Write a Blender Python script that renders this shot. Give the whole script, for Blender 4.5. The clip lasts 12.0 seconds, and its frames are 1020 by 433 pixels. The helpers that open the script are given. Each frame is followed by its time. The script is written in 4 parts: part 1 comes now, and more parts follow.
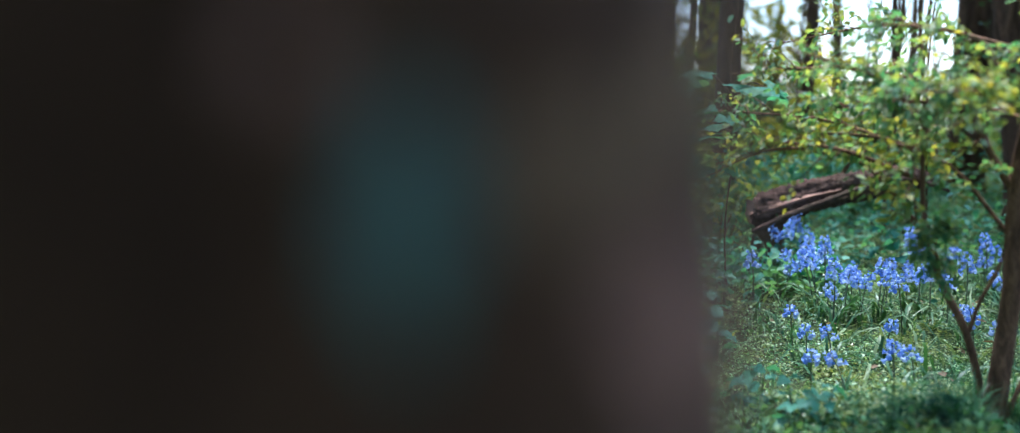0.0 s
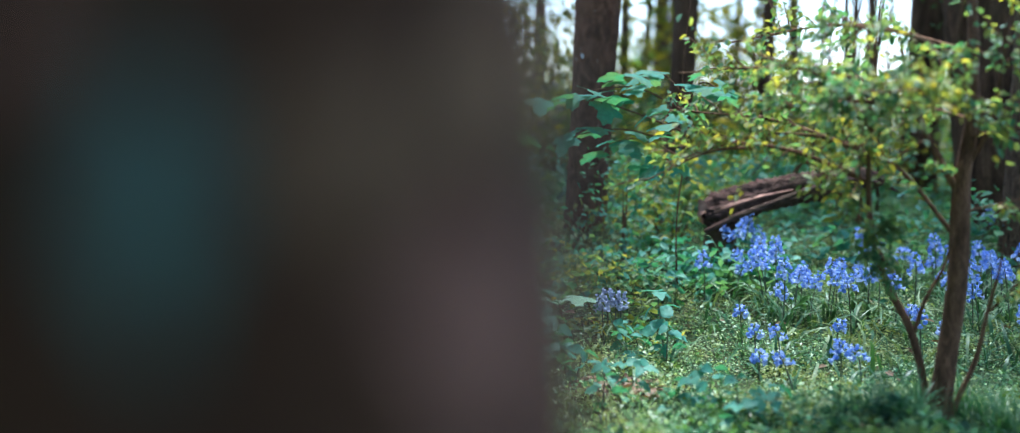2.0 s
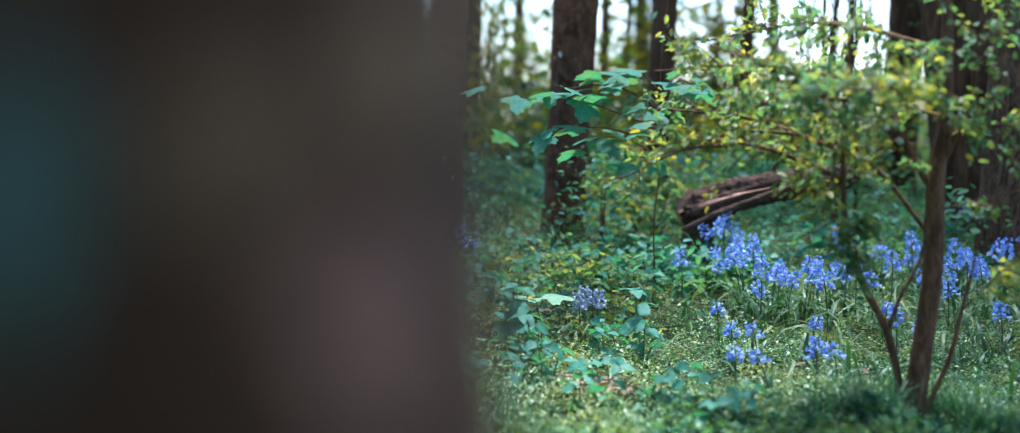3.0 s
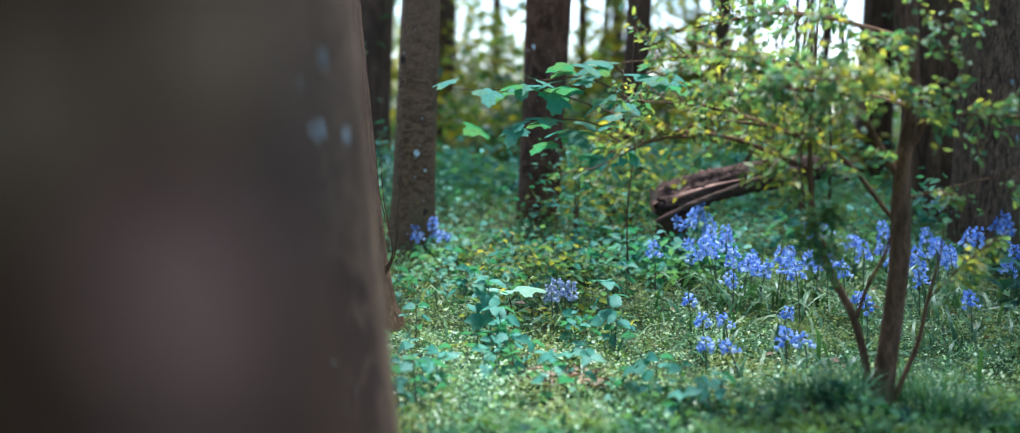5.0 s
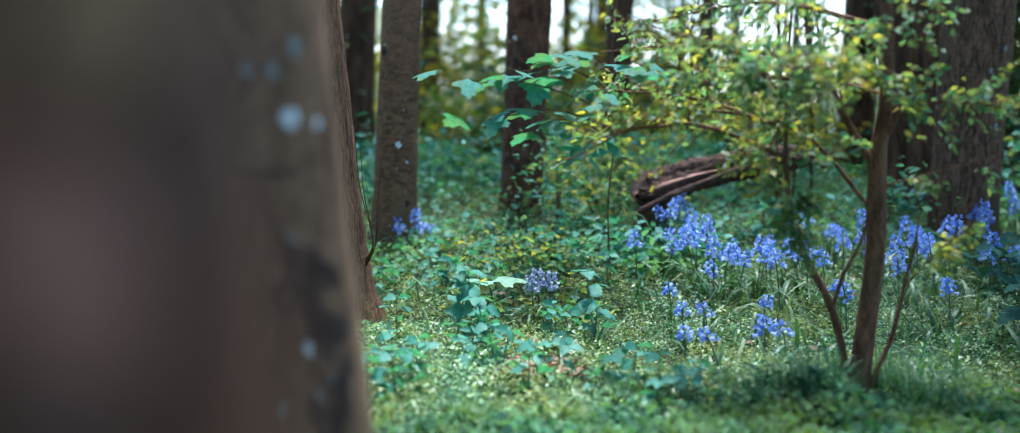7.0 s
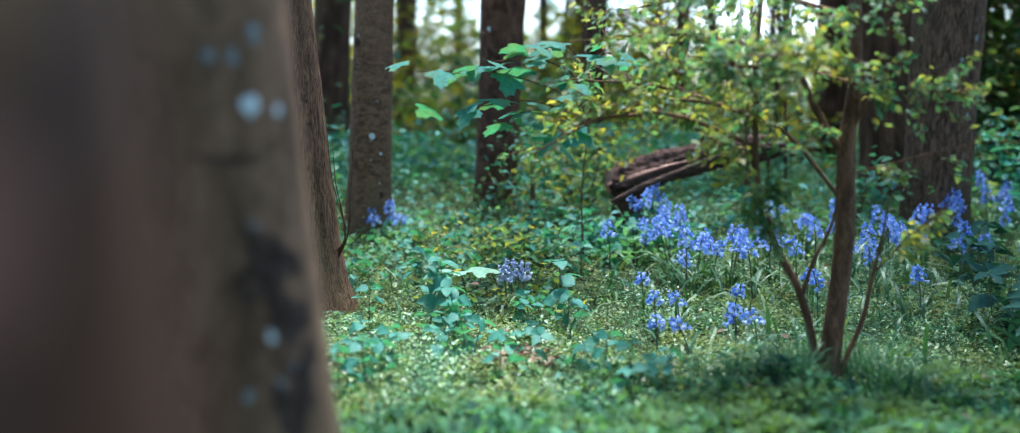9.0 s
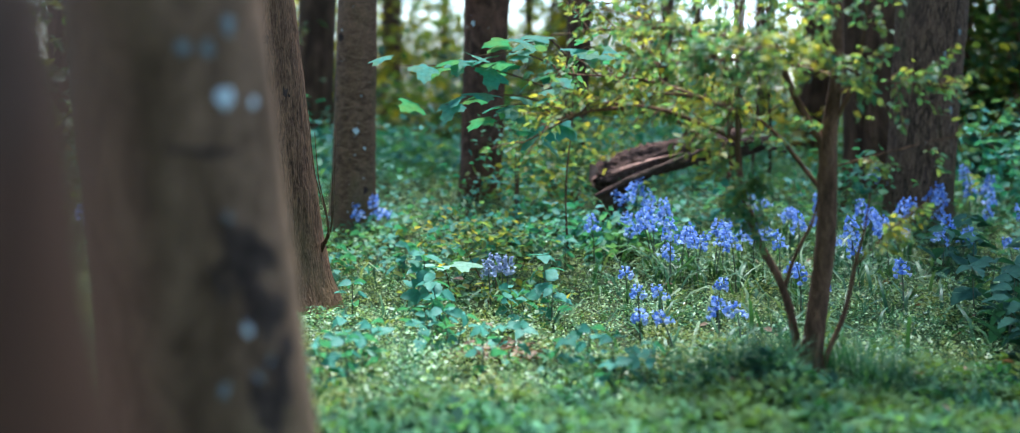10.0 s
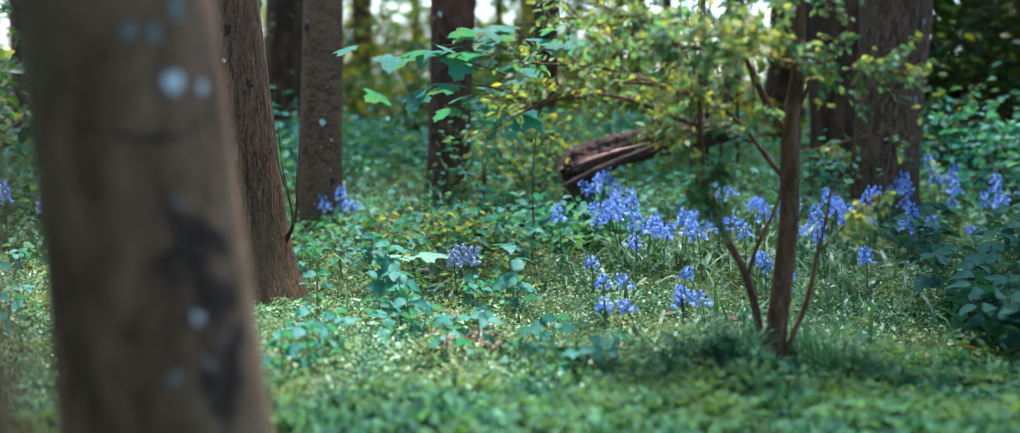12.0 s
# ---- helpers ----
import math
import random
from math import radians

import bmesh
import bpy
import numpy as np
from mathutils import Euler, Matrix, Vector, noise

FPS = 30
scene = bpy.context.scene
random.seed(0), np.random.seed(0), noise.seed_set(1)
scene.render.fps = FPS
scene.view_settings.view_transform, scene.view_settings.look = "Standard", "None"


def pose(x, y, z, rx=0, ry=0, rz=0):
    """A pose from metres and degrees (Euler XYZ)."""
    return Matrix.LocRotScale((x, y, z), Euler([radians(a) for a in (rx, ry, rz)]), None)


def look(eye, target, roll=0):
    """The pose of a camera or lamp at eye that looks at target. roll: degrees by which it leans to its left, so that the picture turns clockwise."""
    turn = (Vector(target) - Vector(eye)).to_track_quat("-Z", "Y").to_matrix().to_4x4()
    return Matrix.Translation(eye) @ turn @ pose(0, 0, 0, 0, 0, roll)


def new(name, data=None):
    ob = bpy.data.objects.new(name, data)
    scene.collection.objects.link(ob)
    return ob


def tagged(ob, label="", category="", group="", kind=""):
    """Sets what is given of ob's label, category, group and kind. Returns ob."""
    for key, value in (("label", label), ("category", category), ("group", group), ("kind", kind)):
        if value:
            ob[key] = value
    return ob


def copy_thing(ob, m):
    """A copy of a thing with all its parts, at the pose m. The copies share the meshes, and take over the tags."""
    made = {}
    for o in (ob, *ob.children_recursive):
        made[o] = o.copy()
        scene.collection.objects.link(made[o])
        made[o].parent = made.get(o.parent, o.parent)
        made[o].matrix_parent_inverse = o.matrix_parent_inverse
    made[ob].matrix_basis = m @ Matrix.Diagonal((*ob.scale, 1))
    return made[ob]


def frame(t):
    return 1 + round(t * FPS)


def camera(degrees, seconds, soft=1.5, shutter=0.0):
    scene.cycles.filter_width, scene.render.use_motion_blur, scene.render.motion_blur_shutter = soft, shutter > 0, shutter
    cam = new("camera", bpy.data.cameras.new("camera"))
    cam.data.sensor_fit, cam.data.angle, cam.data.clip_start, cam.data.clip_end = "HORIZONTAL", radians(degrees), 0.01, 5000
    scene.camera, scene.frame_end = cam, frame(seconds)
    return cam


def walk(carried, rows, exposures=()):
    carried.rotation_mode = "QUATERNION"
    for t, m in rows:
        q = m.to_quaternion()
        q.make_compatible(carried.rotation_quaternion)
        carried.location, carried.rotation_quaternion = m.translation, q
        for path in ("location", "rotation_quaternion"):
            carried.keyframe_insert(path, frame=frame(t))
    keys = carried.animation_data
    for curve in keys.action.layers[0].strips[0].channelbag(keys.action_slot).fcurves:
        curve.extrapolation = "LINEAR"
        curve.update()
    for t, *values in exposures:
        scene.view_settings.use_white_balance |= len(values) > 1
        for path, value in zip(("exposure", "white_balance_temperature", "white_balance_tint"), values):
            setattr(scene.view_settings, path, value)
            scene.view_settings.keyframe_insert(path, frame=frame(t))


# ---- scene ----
EXPOSURE, KELVIN = 1.95, 5520.0
cam = camera(44.2, 12.0, soft=1.0)
cam.data.dof.use_dof, cam.data.dof.focus_distance, cam.data.dof.aperture_fstop = True, 4.2, 1.2
PATH = [
    (0, (0.1095, -0.0947, 0.7582), (0.0956, 1.8994, 0.6032), 1.68),
    (0.5, (0.1201, -0.0901, 0.7576), (0.1169, 1.9039, 0.6022), 1.74),
    (1, (0.1294, -0.0843, 0.7569), (0.1421, 1.9096, 0.6022), 1.82),
    (1.5, (0.1382, -0.0784, 0.7562), (0.1686, 1.9154, 0.6024), 1.89),
    (2, (0.1465, -0.0730, 0.7556), (0.1944, 1.9206, 0.6024), 1.93),
    (2.5, (0.1555, -0.0686, 0.7550), (0.2188, 1.9247, 0.6016), 1.94),
    (3, (0.1650, -0.0654, 0.7544), (0.2410, 1.9273, 0.6001), 1.91),
    (5, (0.1999, -0.0654, 0.7512), (0.3049, 1.9250, 0.5878), 1.55),
    (5.5, (0.2075, -0.0676, 0.7501), (0.3168, 1.9223, 0.5837), 1.45),
    (6, (0.2142, -0.0701, 0.7488), (0.3278, 1.9192, 0.5796), 1.36),
    (6.5, (0.2200, -0.0726, 0.7473), (0.3387, 1.9163, 0.5753), 1.29),
    (7, (0.2256, -0.0748, 0.7457), (0.3502, 1.9136, 0.5710), 1.23),
    (9, (0.2493, -0.0762, 0.7376), (0.4066, 1.9093, 0.5521), 1.07),
    (9.5, (0.2558, -0.0745, 0.7353), (0.4231, 1.9099, 0.5466), 1.02),
    (10, (0.2629, -0.0722, 0.7329), (0.4403, 1.9109, 0.5408), 0.97),
    (10.5, (0.2702, -0.0697, 0.7304), (0.4579, 1.9119, 0.5347), 0.90),
    (11, (0.2777, -0.0675, 0.7278), (0.4755, 1.9127, 0.5288), 0.84),
    (11.5, (0.2848, -0.0665, 0.7251), (0.4929, 1.9127, 0.5235), 0.80),
    (12, (0.2906, -0.0674, 0.7220), (0.5101, 1.9114, 0.5198), 0.82),
]
walk(cam, [(t, look(eye, target, roll)) for t, eye, target, roll in PATH], [(0.0, EXPOSURE, KELVIN, 10.0), (12.0, EXPOSURE, KELVIN, 10.0)])

# ---- world and light ----
SUN_ELEVATION, SUN_TURN = 72.0, 10.0
world = bpy.data.worlds.new("sky")
scene.world = world
world.use_nodes = True
wn = world.node_tree.nodes
sky = wn.new("ShaderNodeTexSky")
sky.sky_type, sky.sun_disc = "NISHITA", False
sky.sun_elevation, sky.sun_rotation = radians(SUN_ELEVATION), radians(SUN_TURN)
sky.dust_density, sky.air_density = 1.5, 1.0
world.node_tree.links.new(sky.outputs[0], wn["Background"].inputs[0])
wn["Background"].inputs[1].default_value = 0.14
lamp = bpy.data.lights.new("sun", "SUN")
lamp.energy, lamp.angle, lamp.color = 5.0, radians(11), (1.0, 0.98, 0.92)
sun = new("sun", lamp)
a, e = radians(SUN_TURN), radians(SUN_ELEVATION)
sun.matrix_world = look((20 * math.sin(a) * math.cos(e), 20 * math.cos(a) * math.cos(e), 20 * math.sin(e)), (0, 0, 0))

# ---- materials ----
rng = np.random.default_rng(7)


def material(name, roughness=0.6, specular=0.3):
    m = bpy.data.materials.new(name)
    m.use_nodes = True
    nt = m.node_tree
    b = nt.nodes["Principled BSDF"]
    b.inputs["Roughness"].default_value = roughness
    b.inputs["Specular IOR Level"].default_value = specular
    return m, nt, b


def noise_node(nt, scale, detail=4, stretch=(1, 1, 1), rough=0.55, space="Object"):
    tc, mp, n = nt.nodes.new("ShaderNodeTexCoord"), nt.nodes.new("ShaderNodeMapping"), nt.nodes.new("ShaderNodeTexNoise")
    mp.inputs["Scale"].default_value = stretch
    n.inputs["Scale"].default_value, n.inputs["Detail"].default_value, n.inputs["Roughness"].default_value = scale, detail, rough
    nt.links.new(tc.outputs[space], mp.inputs[0])
    nt.links.new(mp.outputs[0], n.inputs["Vector"])
    return n


def ramp(nt, source, stops):
    r = nt.nodes.new("ShaderNodeValToRGB")
    el = r.color_ramp.elements
    while len(el) < len(stops):
        el.new(0.5)
    for k, (p, c) in zip(el, stops):
        k.position, k.color = p, (*c, 1)
    nt.links.new(source, r.inputs[0])
    return r


def mix(nt, fac, a, b, blend="MIX"):
    m = nt.nodes.new("ShaderNodeMix")
    m.data_type, m.blend_type = "RGBA", blend
    for s, v in ((m.inputs[0], fac), (m.inputs[6], a), (m.inputs[7], b)):
        if isinstance(v, (int, float)):
            s.default_value = v
        elif isinstance(v, tuple):
            s.default_value = (*v, 1)
        else:
            nt.links.new(v, s)
    return m.outputs[2]


def bump(nt, b, height, strength, distance):
    n = nt.nodes.new("ShaderNodeBump")
    n.inputs["Strength"].default_value, n.inputs["Distance"].default_value = strength, distance
    nt.links.new(height, n.inputs["Height"])
    nt.links.new(n.outputs[0], b.inputs["Normal"])


def leaf_material(name, stops, patch=None, translucent=0.45, roughness=0.5, scale=1.2, glow=(1.5, 1.35, 0.6)):
    """Leaves: a colour of its own for each leaf, drifting over the plants, with light coming through the blade."""
    m, nt, b = material(name, roughness, 0.35)
    geo = nt.nodes.new("ShaderNodeNewGeometry")
    c = ramp(nt, geo.outputs["Random Per Island"], stops).outputs[0]
    if patch:
        n = noise_node(nt, scale, 3)
        c = mix(nt, ramp(nt, n.outputs[0], [(0.42, (0, 0, 0)), (0.62, (1, 1, 1))]).outputs[0], c, mix(nt, 0.65, c, patch))
    fine = noise_node(nt, 60, 3)
    c = mix(nt, 0.5, c, ramp(nt, fine.outputs[0], [(0.3, (0.55, 0.55, 0.5)), (0.7, (1.25, 1.25, 1.2))]).outputs[0], "MULTIPLY")
    nt.links.new(c, b.inputs["Base Color"])
    t, ms, out = nt.nodes.new("ShaderNodeBsdfTranslucent"), nt.nodes.new("ShaderNodeMixShader"), nt.nodes["Material Output"]
    nt.links.new(mix(nt, 1.0, c, glow, "MULTIPLY"), t.inputs[0])
    ms.inputs[0].default_value = translucent
    nt.links.new(b.outputs[0], ms.inputs[1])
    nt.links.new(t.outputs[0], ms.inputs[2])
    nt.links.new(ms.outputs[0], out.inputs[0])
    return m


def bark_material(name, dark, light, tint, ridge=26.0, moss=0.25, depth=0.012, spots=0.74, stretch=0.22):
    m, nt, b = material(name, 0.9, 0.12)
    dark, light, tint = ((c[0] * 1.14, c[1], c[2] * 0.84) for c in (dark, light, tint))
    n1 = noise_node(nt, ridge, 6, stretch if isinstance(stretch, tuple) else (1, 1, stretch), 0.62)
    n2 = noise_node(nt, 3.5, 4, (1, 1, 0.6))
    n3 = noise_node(nt, 150, 3, (1, 1, 0.5))
    n1.inputs["Distortion"].default_value = 1.2
    c = ramp(nt, n1.outputs[0], [(0.36, dark), (0.5, tuple((p + q) / 2 for p, q in zip(dark, light))), (0.64, light)]).outputs[0]
    c = mix(nt, ramp(nt, n2.outputs[0], [(0.45, (0, 0, 0)), (0.7, (0.75, 0.75, 0.75))]).outputs[0], c, tint)
    green = noise_node(nt, 5.0, 5, (1, 1, 0.35))
    c = mix(nt, ramp(nt, green.outputs[0], [(0.5, (0, 0, 0)), (0.72, (moss, moss, moss))]).outputs[0], c, (0.075, 0.09, 0.03))
    c = mix(nt, 0.6, c, ramp(nt, n3.outputs[0], [(0.3, (0.5, 0.5, 0.5)), (0.7, (1.3, 1.3, 1.3))]).outputs[0], "MULTIPLY")
    li = noise_node(nt, 38, 3)
    c = mix(nt, ramp(nt, li.outputs[0], [(spots, (0, 0, 0)), (spots + 0.03, (0.8, 0.8, 0.8))]).outputs[0], c, (0.42, 0.46, 0.44))
    nt.links.new(c, b.inputs["Base Color"])
    h = nt.nodes.new("ShaderNodeMath")
    h.operation = "MULTIPLY_ADD"
    h.inputs[1].default_value = 0.25
    nt.links.new(n3.outputs[0], h.inputs[0])
    nt.links.new(n1.outputs[0], h.inputs[2])
    bump(nt, b, h.outputs[0], 0.9, depth)
    return m


M_BARK = bark_material("rough_bark", (0.042, 0.025, 0.016), (0.19, 0.115, 0.072), (0.15, 0.092, 0.06), 80.0, 0.35, 0.016, 0.77, 0.16)
M_PLATE = bark_material("plated_bark", (0.02, 0.014, 0.01), (0.155, 0.105, 0.073), (0.1, 0.067, 0.05), 55.0, 0.3, 0.016, 0.75, 0.28)
M_SMOOTH = bark_material("smooth_bark", (0.06, 0.038, 0.024), (0.17, 0.107, 0.07), (0.16, 0.1, 0.07), 22.0, 0.5, 0.005, 0.71, (0.8, 0.8, 1.7))
M_RUSTY = bark_material("rusty_bark", (0.028, 0.017, 0.012), (0.11, 0.066, 0.047), (0.14, 0.064, 0.036), 20.0, 0.2, 0.006, 0.7, (1, 1, 0.7))
M_NEAR = bark_material("mottled_bark", (0.07, 0.047, 0.03), (0.165, 0.112, 0.076), (0.16, 0.108, 0.076), 16.0, 0.5, 0.008, 0.73, 0.4)
# bark of the closest trunk: its shade is built into a very dark base
M_CLOSE = bark_material("shaded_bark", (0.013, 0.007, 0.004), (0.052, 0.028, 0.016), (0.045, 0.025, 0.015), 9.0, 0.5, 0.005, 0.8)
M_FAR = bark_material("far_bark", (0.022, 0.014, 0.009), (0.1, 0.062, 0.04), (0.07, 0.045, 0.033), 14.0, 0.2, 0.01, 0.8)
M_LOG = bark_material("weathered_log", (0.014, 0.009, 0.008), (0.1, 0.063, 0.055), (0.055, 0.036, 0.032), 34.0, 0.12, 0.02, 0.8, (0.16, 1, 1))
M_TWIG = bark_material("twig_bark", (0.04, 0.024, 0.015), (0.15, 0.09, 0.058), (0.11, 0.068, 0.047), 40.0, 0.35, 0.003, 0.8)
M_COVER = leaf_material("herb_leaves", [(0.0, (0.014, 0.06, 0.025)), (0.35, (0.03, 0.125, 0.055)), (0.65, (0.085, 0.24, 0.11)), (1.0, (0.44, 0.6, 0.36))], (0.24, 0.25, 0.05), 0.35, 0.42, 5.0)
# teal green of cleavers, taken darker to carry shade over the near floor
M_CLEAVER = leaf_material("shaded_cleaver_leaves", [(0.0, (0.008, 0.042, 0.024)), (0.55, (0.02, 0.088, 0.044)), (1.0, (0.1, 0.24, 0.115))], (0.11, 0.17, 0.03), 0.4, 0.85, 4.0)
M_GRASS = leaf_material("grass_blades", [(0.0, (0.012, 0.065, 0.03)), (0.6, (0.028, 0.105, 0.045)), (1.0, (0.06, 0.13, 0.05))], None, 0.35)
M_STRAP = leaf_material("strap_leaves", [(0.0, (0.025, 0.085, 0.035)), (0.7, (0.05, 0.13, 0.05)), (1.0, (0.22, 0.29, 0.15))], None, 0.3, 0.45)
# nettle leaves again, with the shade on the right put into the colour
M_SHADED_NETTLE = leaf_material("shaded_nettle_leaves", [(0.0, (0.012, 0.05, 0.035)), (0.6, (0.022, 0.08, 0.055)), (1.0, (0.05, 0.13, 0.075))], None, 0.3, 0.95)
M_NETTLE = leaf_material("nettle_leaves", [(0.0, (0.021, 0.125, 0.105)), (0.6, (0.044, 0.21, 0.165)), (1.0, (0.12, 0.32, 0.22))], (0.13, 0.24, 0.07), 0.4, 0.62)
M_SAPLING = leaf_material("sapling_leaves", [(0.0, (0.055, 0.14, 0.08)), (0.4, (0.12, 0.19, 0.07)), (0.75, (0.24, 0.25, 0.045)), (1.0, (0.32, 0.28, 0.05))], (0.035, 0.15, 0.11), 0.6, 0.55, 3.6)
M_MAPLE = leaf_material("maple_leaves", [(0.0, (0.035, 0.17, 0.135)), (0.6, (0.055, 0.23, 0.18)), (0.85, (0.1, 0.2, 0.11)), (1.0, (0.26, 0.26, 0.05))], (0.12, 0.2, 0.09), 0.45, 0.8, 9.0)
M_PALE = leaf_material("pale_leaves", [(0.0, (0.16, 0.3, 0.2)), (1.0, (0.24, 0.38, 0.26))], None, 0.3, 0.35)
M_BUSH = leaf_material("bush_leaves", [(0.0, (0.02, 0.06, 0.025)), (0.5, (0.045, 0.1, 0.03)), (0.85, (0.11, 0.14, 0.02)), (1.0, (0.22, 0.19, 0.02))], (0.03, 0.085, 0.045), 0.5, 0.5, 0.9)
M_GOLD = leaf_material("golden_leaves", [(0.0, (0.06, 0.1, 0.02)), (0.5, (0.16, 0.17, 0.02)), (1.0, (0.33, 0.27, 0.03))], None, 0.6, 0.5)
M_CROWN = leaf_material("crown_leaves", [(0.0, (0.03, 0.08, 0.02)), (1.0, (0.09, 0.15, 0.03))], None, 0.5)
M_BELL = leaf_material("bluebell_petals", [(0.0, (0.09, 0.18, 0.56)), (0.5, (0.25, 0.38, 0.82)), (1.0, (0.58, 0.68, 0.93))], None, 0.4, 0.6, glow=(1.0, 1.0, 1.0))
M_PALE_BELL = leaf_material("faded_bluebell_petals", [(0.0, (0.18, 0.23, 0.37)), (1.0, (0.42, 0.48, 0.64))], None, 0.3, 0.6, glow=(1.0, 1.0, 1.0))
M_STALK = leaf_material("flower_stalks", [(0.0, (0.05, 0.075, 0.04)), (1.0, (0.09, 0.1, 0.06))], None, 0.1)
M_DRY = leaf_material("dry_leaves", [(0.0, (0.1, 0.06, 0.035)), (0.7, (0.2, 0.125, 0.075)), (1.0, (0.3, 0.22, 0.15))], None, 0.2, 0.7)
M_LICHEN, nt, b = material("lichen", 0.9, 0.1)
n = noise_node(nt, 90, 4)
nt.links.new(ramp(nt, n.outputs[0], [(0.3, (0.33, 0.38, 0.37)), (0.7, (0.62, 0.66, 0.66))]).outputs[0], b.inputs["Base Color"])
bump(nt, b, n.outputs[0], 0.6, 0.002)
M_CUT, nt, b = material("cut_wood", 0.8, 0.15)
n = noise_node(nt, 22, 5)
nt.links.new(ramp(nt, n.outputs[0], [(0.3, (0.09, 0.045, 0.03)), (0.6, (0.26, 0.14, 0.1)), (0.8, (0.34, 0.2, 0.15))]).outputs[0], b.inputs["Base Color"])
bump(nt, b, n.outputs[0], 0.7, 0.004)
M_SOIL, nt, b = material("leaf_mould", 0.95, 0.1)
n, n2 = noise_node(nt, 55, 6), noise_node(nt, 0.8, 4)
c = ramp(nt, n.outputs[0], [(0.3, (0.012, 0.012, 0.006)), (0.55, (0.045, 0.04, 0.018)), (0.72, (0.12, 0.08, 0.045))]).outputs[0]
c = mix(nt, ramp(nt, n2.outputs[0], [(0.35, (0.3, 0.3, 0.3)), (0.65, (0.8, 0.8, 0.8))]).outputs[0], c, (0.045, 0.085, 0.03))
nt.links.new(c, b.inputs["Base Color"])
bump(nt, b, n.outputs[0], 1.0, 0.03)


# ---- mesh helpers ----
def mesh(name, verts, faces, mat, smooth=False):
    """A mesh from an array of corners and an array of faces with equally many corners each."""
    verts, faces = np.asarray(verts, np.float32), np.asarray(faces, np.int32)
    me = bpy.data.meshes.new(name)
    me.vertices.add(len(verts))
    me.vertices.foreach_set("co", verts.ravel())
    k = faces.shape[1]
    me.loops.add(faces.size)
    me.loops.foreach_set("vertex_index", faces.ravel())
    me.polygons.add(len(faces))
    me.polygons.foreach_set("loop_start", np.arange(0, faces.size, k, dtype=np.int32))
    me.polygons.foreach_set("loop_total", np.full(len(faces), k, np.int32))
    if smooth:
        me.polygons.foreach_set("use_smooth", np.ones(len(faces), bool))
    me.materials.append(mat)
    me.update(calc_edges=True)
    me.validate()
    return me


def part(name, geo, mat, parent=None, label="", smooth=False):
    ob = new(name, mesh(name, geo[0], geo[1], mat, smooth))
    ob.parent = parent
    return tagged(ob, label)


def joined(*geos):
    """Several pieces of geometry with equal faces as one."""
    vs, fs, k = [], [], 0
    for v, f in geos:
        vs.append(v), fs.append(np.asarray(f) + k)
        k += len(v)
    return np.concatenate(vs), np.concatenate(fs)


def smooth_line(points, n):
    """n points on a smooth line through the given ones."""
    p = np.asarray(points, float)
    d = np.concatenate([[0], np.cumsum(np.linalg.norm(np.diff(p[:, :3], axis=0), axis=1))])
    s = np.linspace(0, d[-1], n)
    tang = np.gradient(p, d, axis=0)
    i = np.clip(np.searchsorted(d, s) - 1, 0, len(p) - 2)
    h = (d[i + 1] - d[i])[:, None]
    u = ((s - d[i])[:, None]) / h
    return (2 * u**3 - 3 * u**2 + 1) * p[i] + (u**3 - 2 * u**2 + u) * h * tang[i] + (3 * u**2 - 2 * u**3) * p[i + 1] + (u**3 - u**2) * h * tang[i + 1]


def tube(points, n, seg, rough=0.0, seed=0, closed=True):
    """A limb along points of (x, y, z, radius)."""
    line = smooth_line(points, n)
    c, r = line[:, :3], np.maximum(line[:, 3], 0.0006)
    d = np.gradient(c, axis=0)
    d /= np.linalg.norm(d, axis=1)[:, None]
    ref = np.where(np.abs(d[:, 2:]) > 0.8, np.array([[1.0, 0, 0]]), np.array([[0, 0, 1.0]]))
    u = np.cross(ref, d)
    u /= np.linalg.norm(u, axis=1)[:, None]
    w = np.cross(d, u)
    a = np.linspace(0, 2 * np.pi, seg, endpoint=False)
    rr = np.repeat(r[:, None], seg, 1)
    if rough:
        k = np.random.default_rng(seed)
        for f, amp in ((2, 0.5), (3, 0.4), (5, 0.3), (9, 0.25), (14, 0.2)):
            ph, drift = k.random() * 6.3, k.normal() * 2.0
            wob = np.cumsum(k.normal(size=n)) * 0.25
            rr = rr * (1 + rough * amp * np.sin(f * a[None] + ph + drift * np.linspace(0, 1, n)[:, None] + wob[:, None]))
        rr = rr * (1 + rough * 0.35 * k.normal(size=rr.shape))
    v = c[:, None] + rr[..., None] * (np.cos(a)[None, :, None] * u[:, None] + np.sin(a)[None, :, None] * w[:, None])
    i, j = np.meshgrid(np.arange(n - 1), np.arange(seg), indexing="ij")
    j2 = (j + 1) % seg
    f = np.stack([i * seg + j, i * seg + j2, (i + 1) * seg + j2, (i + 1) * seg + j], -1).reshape(-1, 4)
    return v.reshape(-1, 3), f


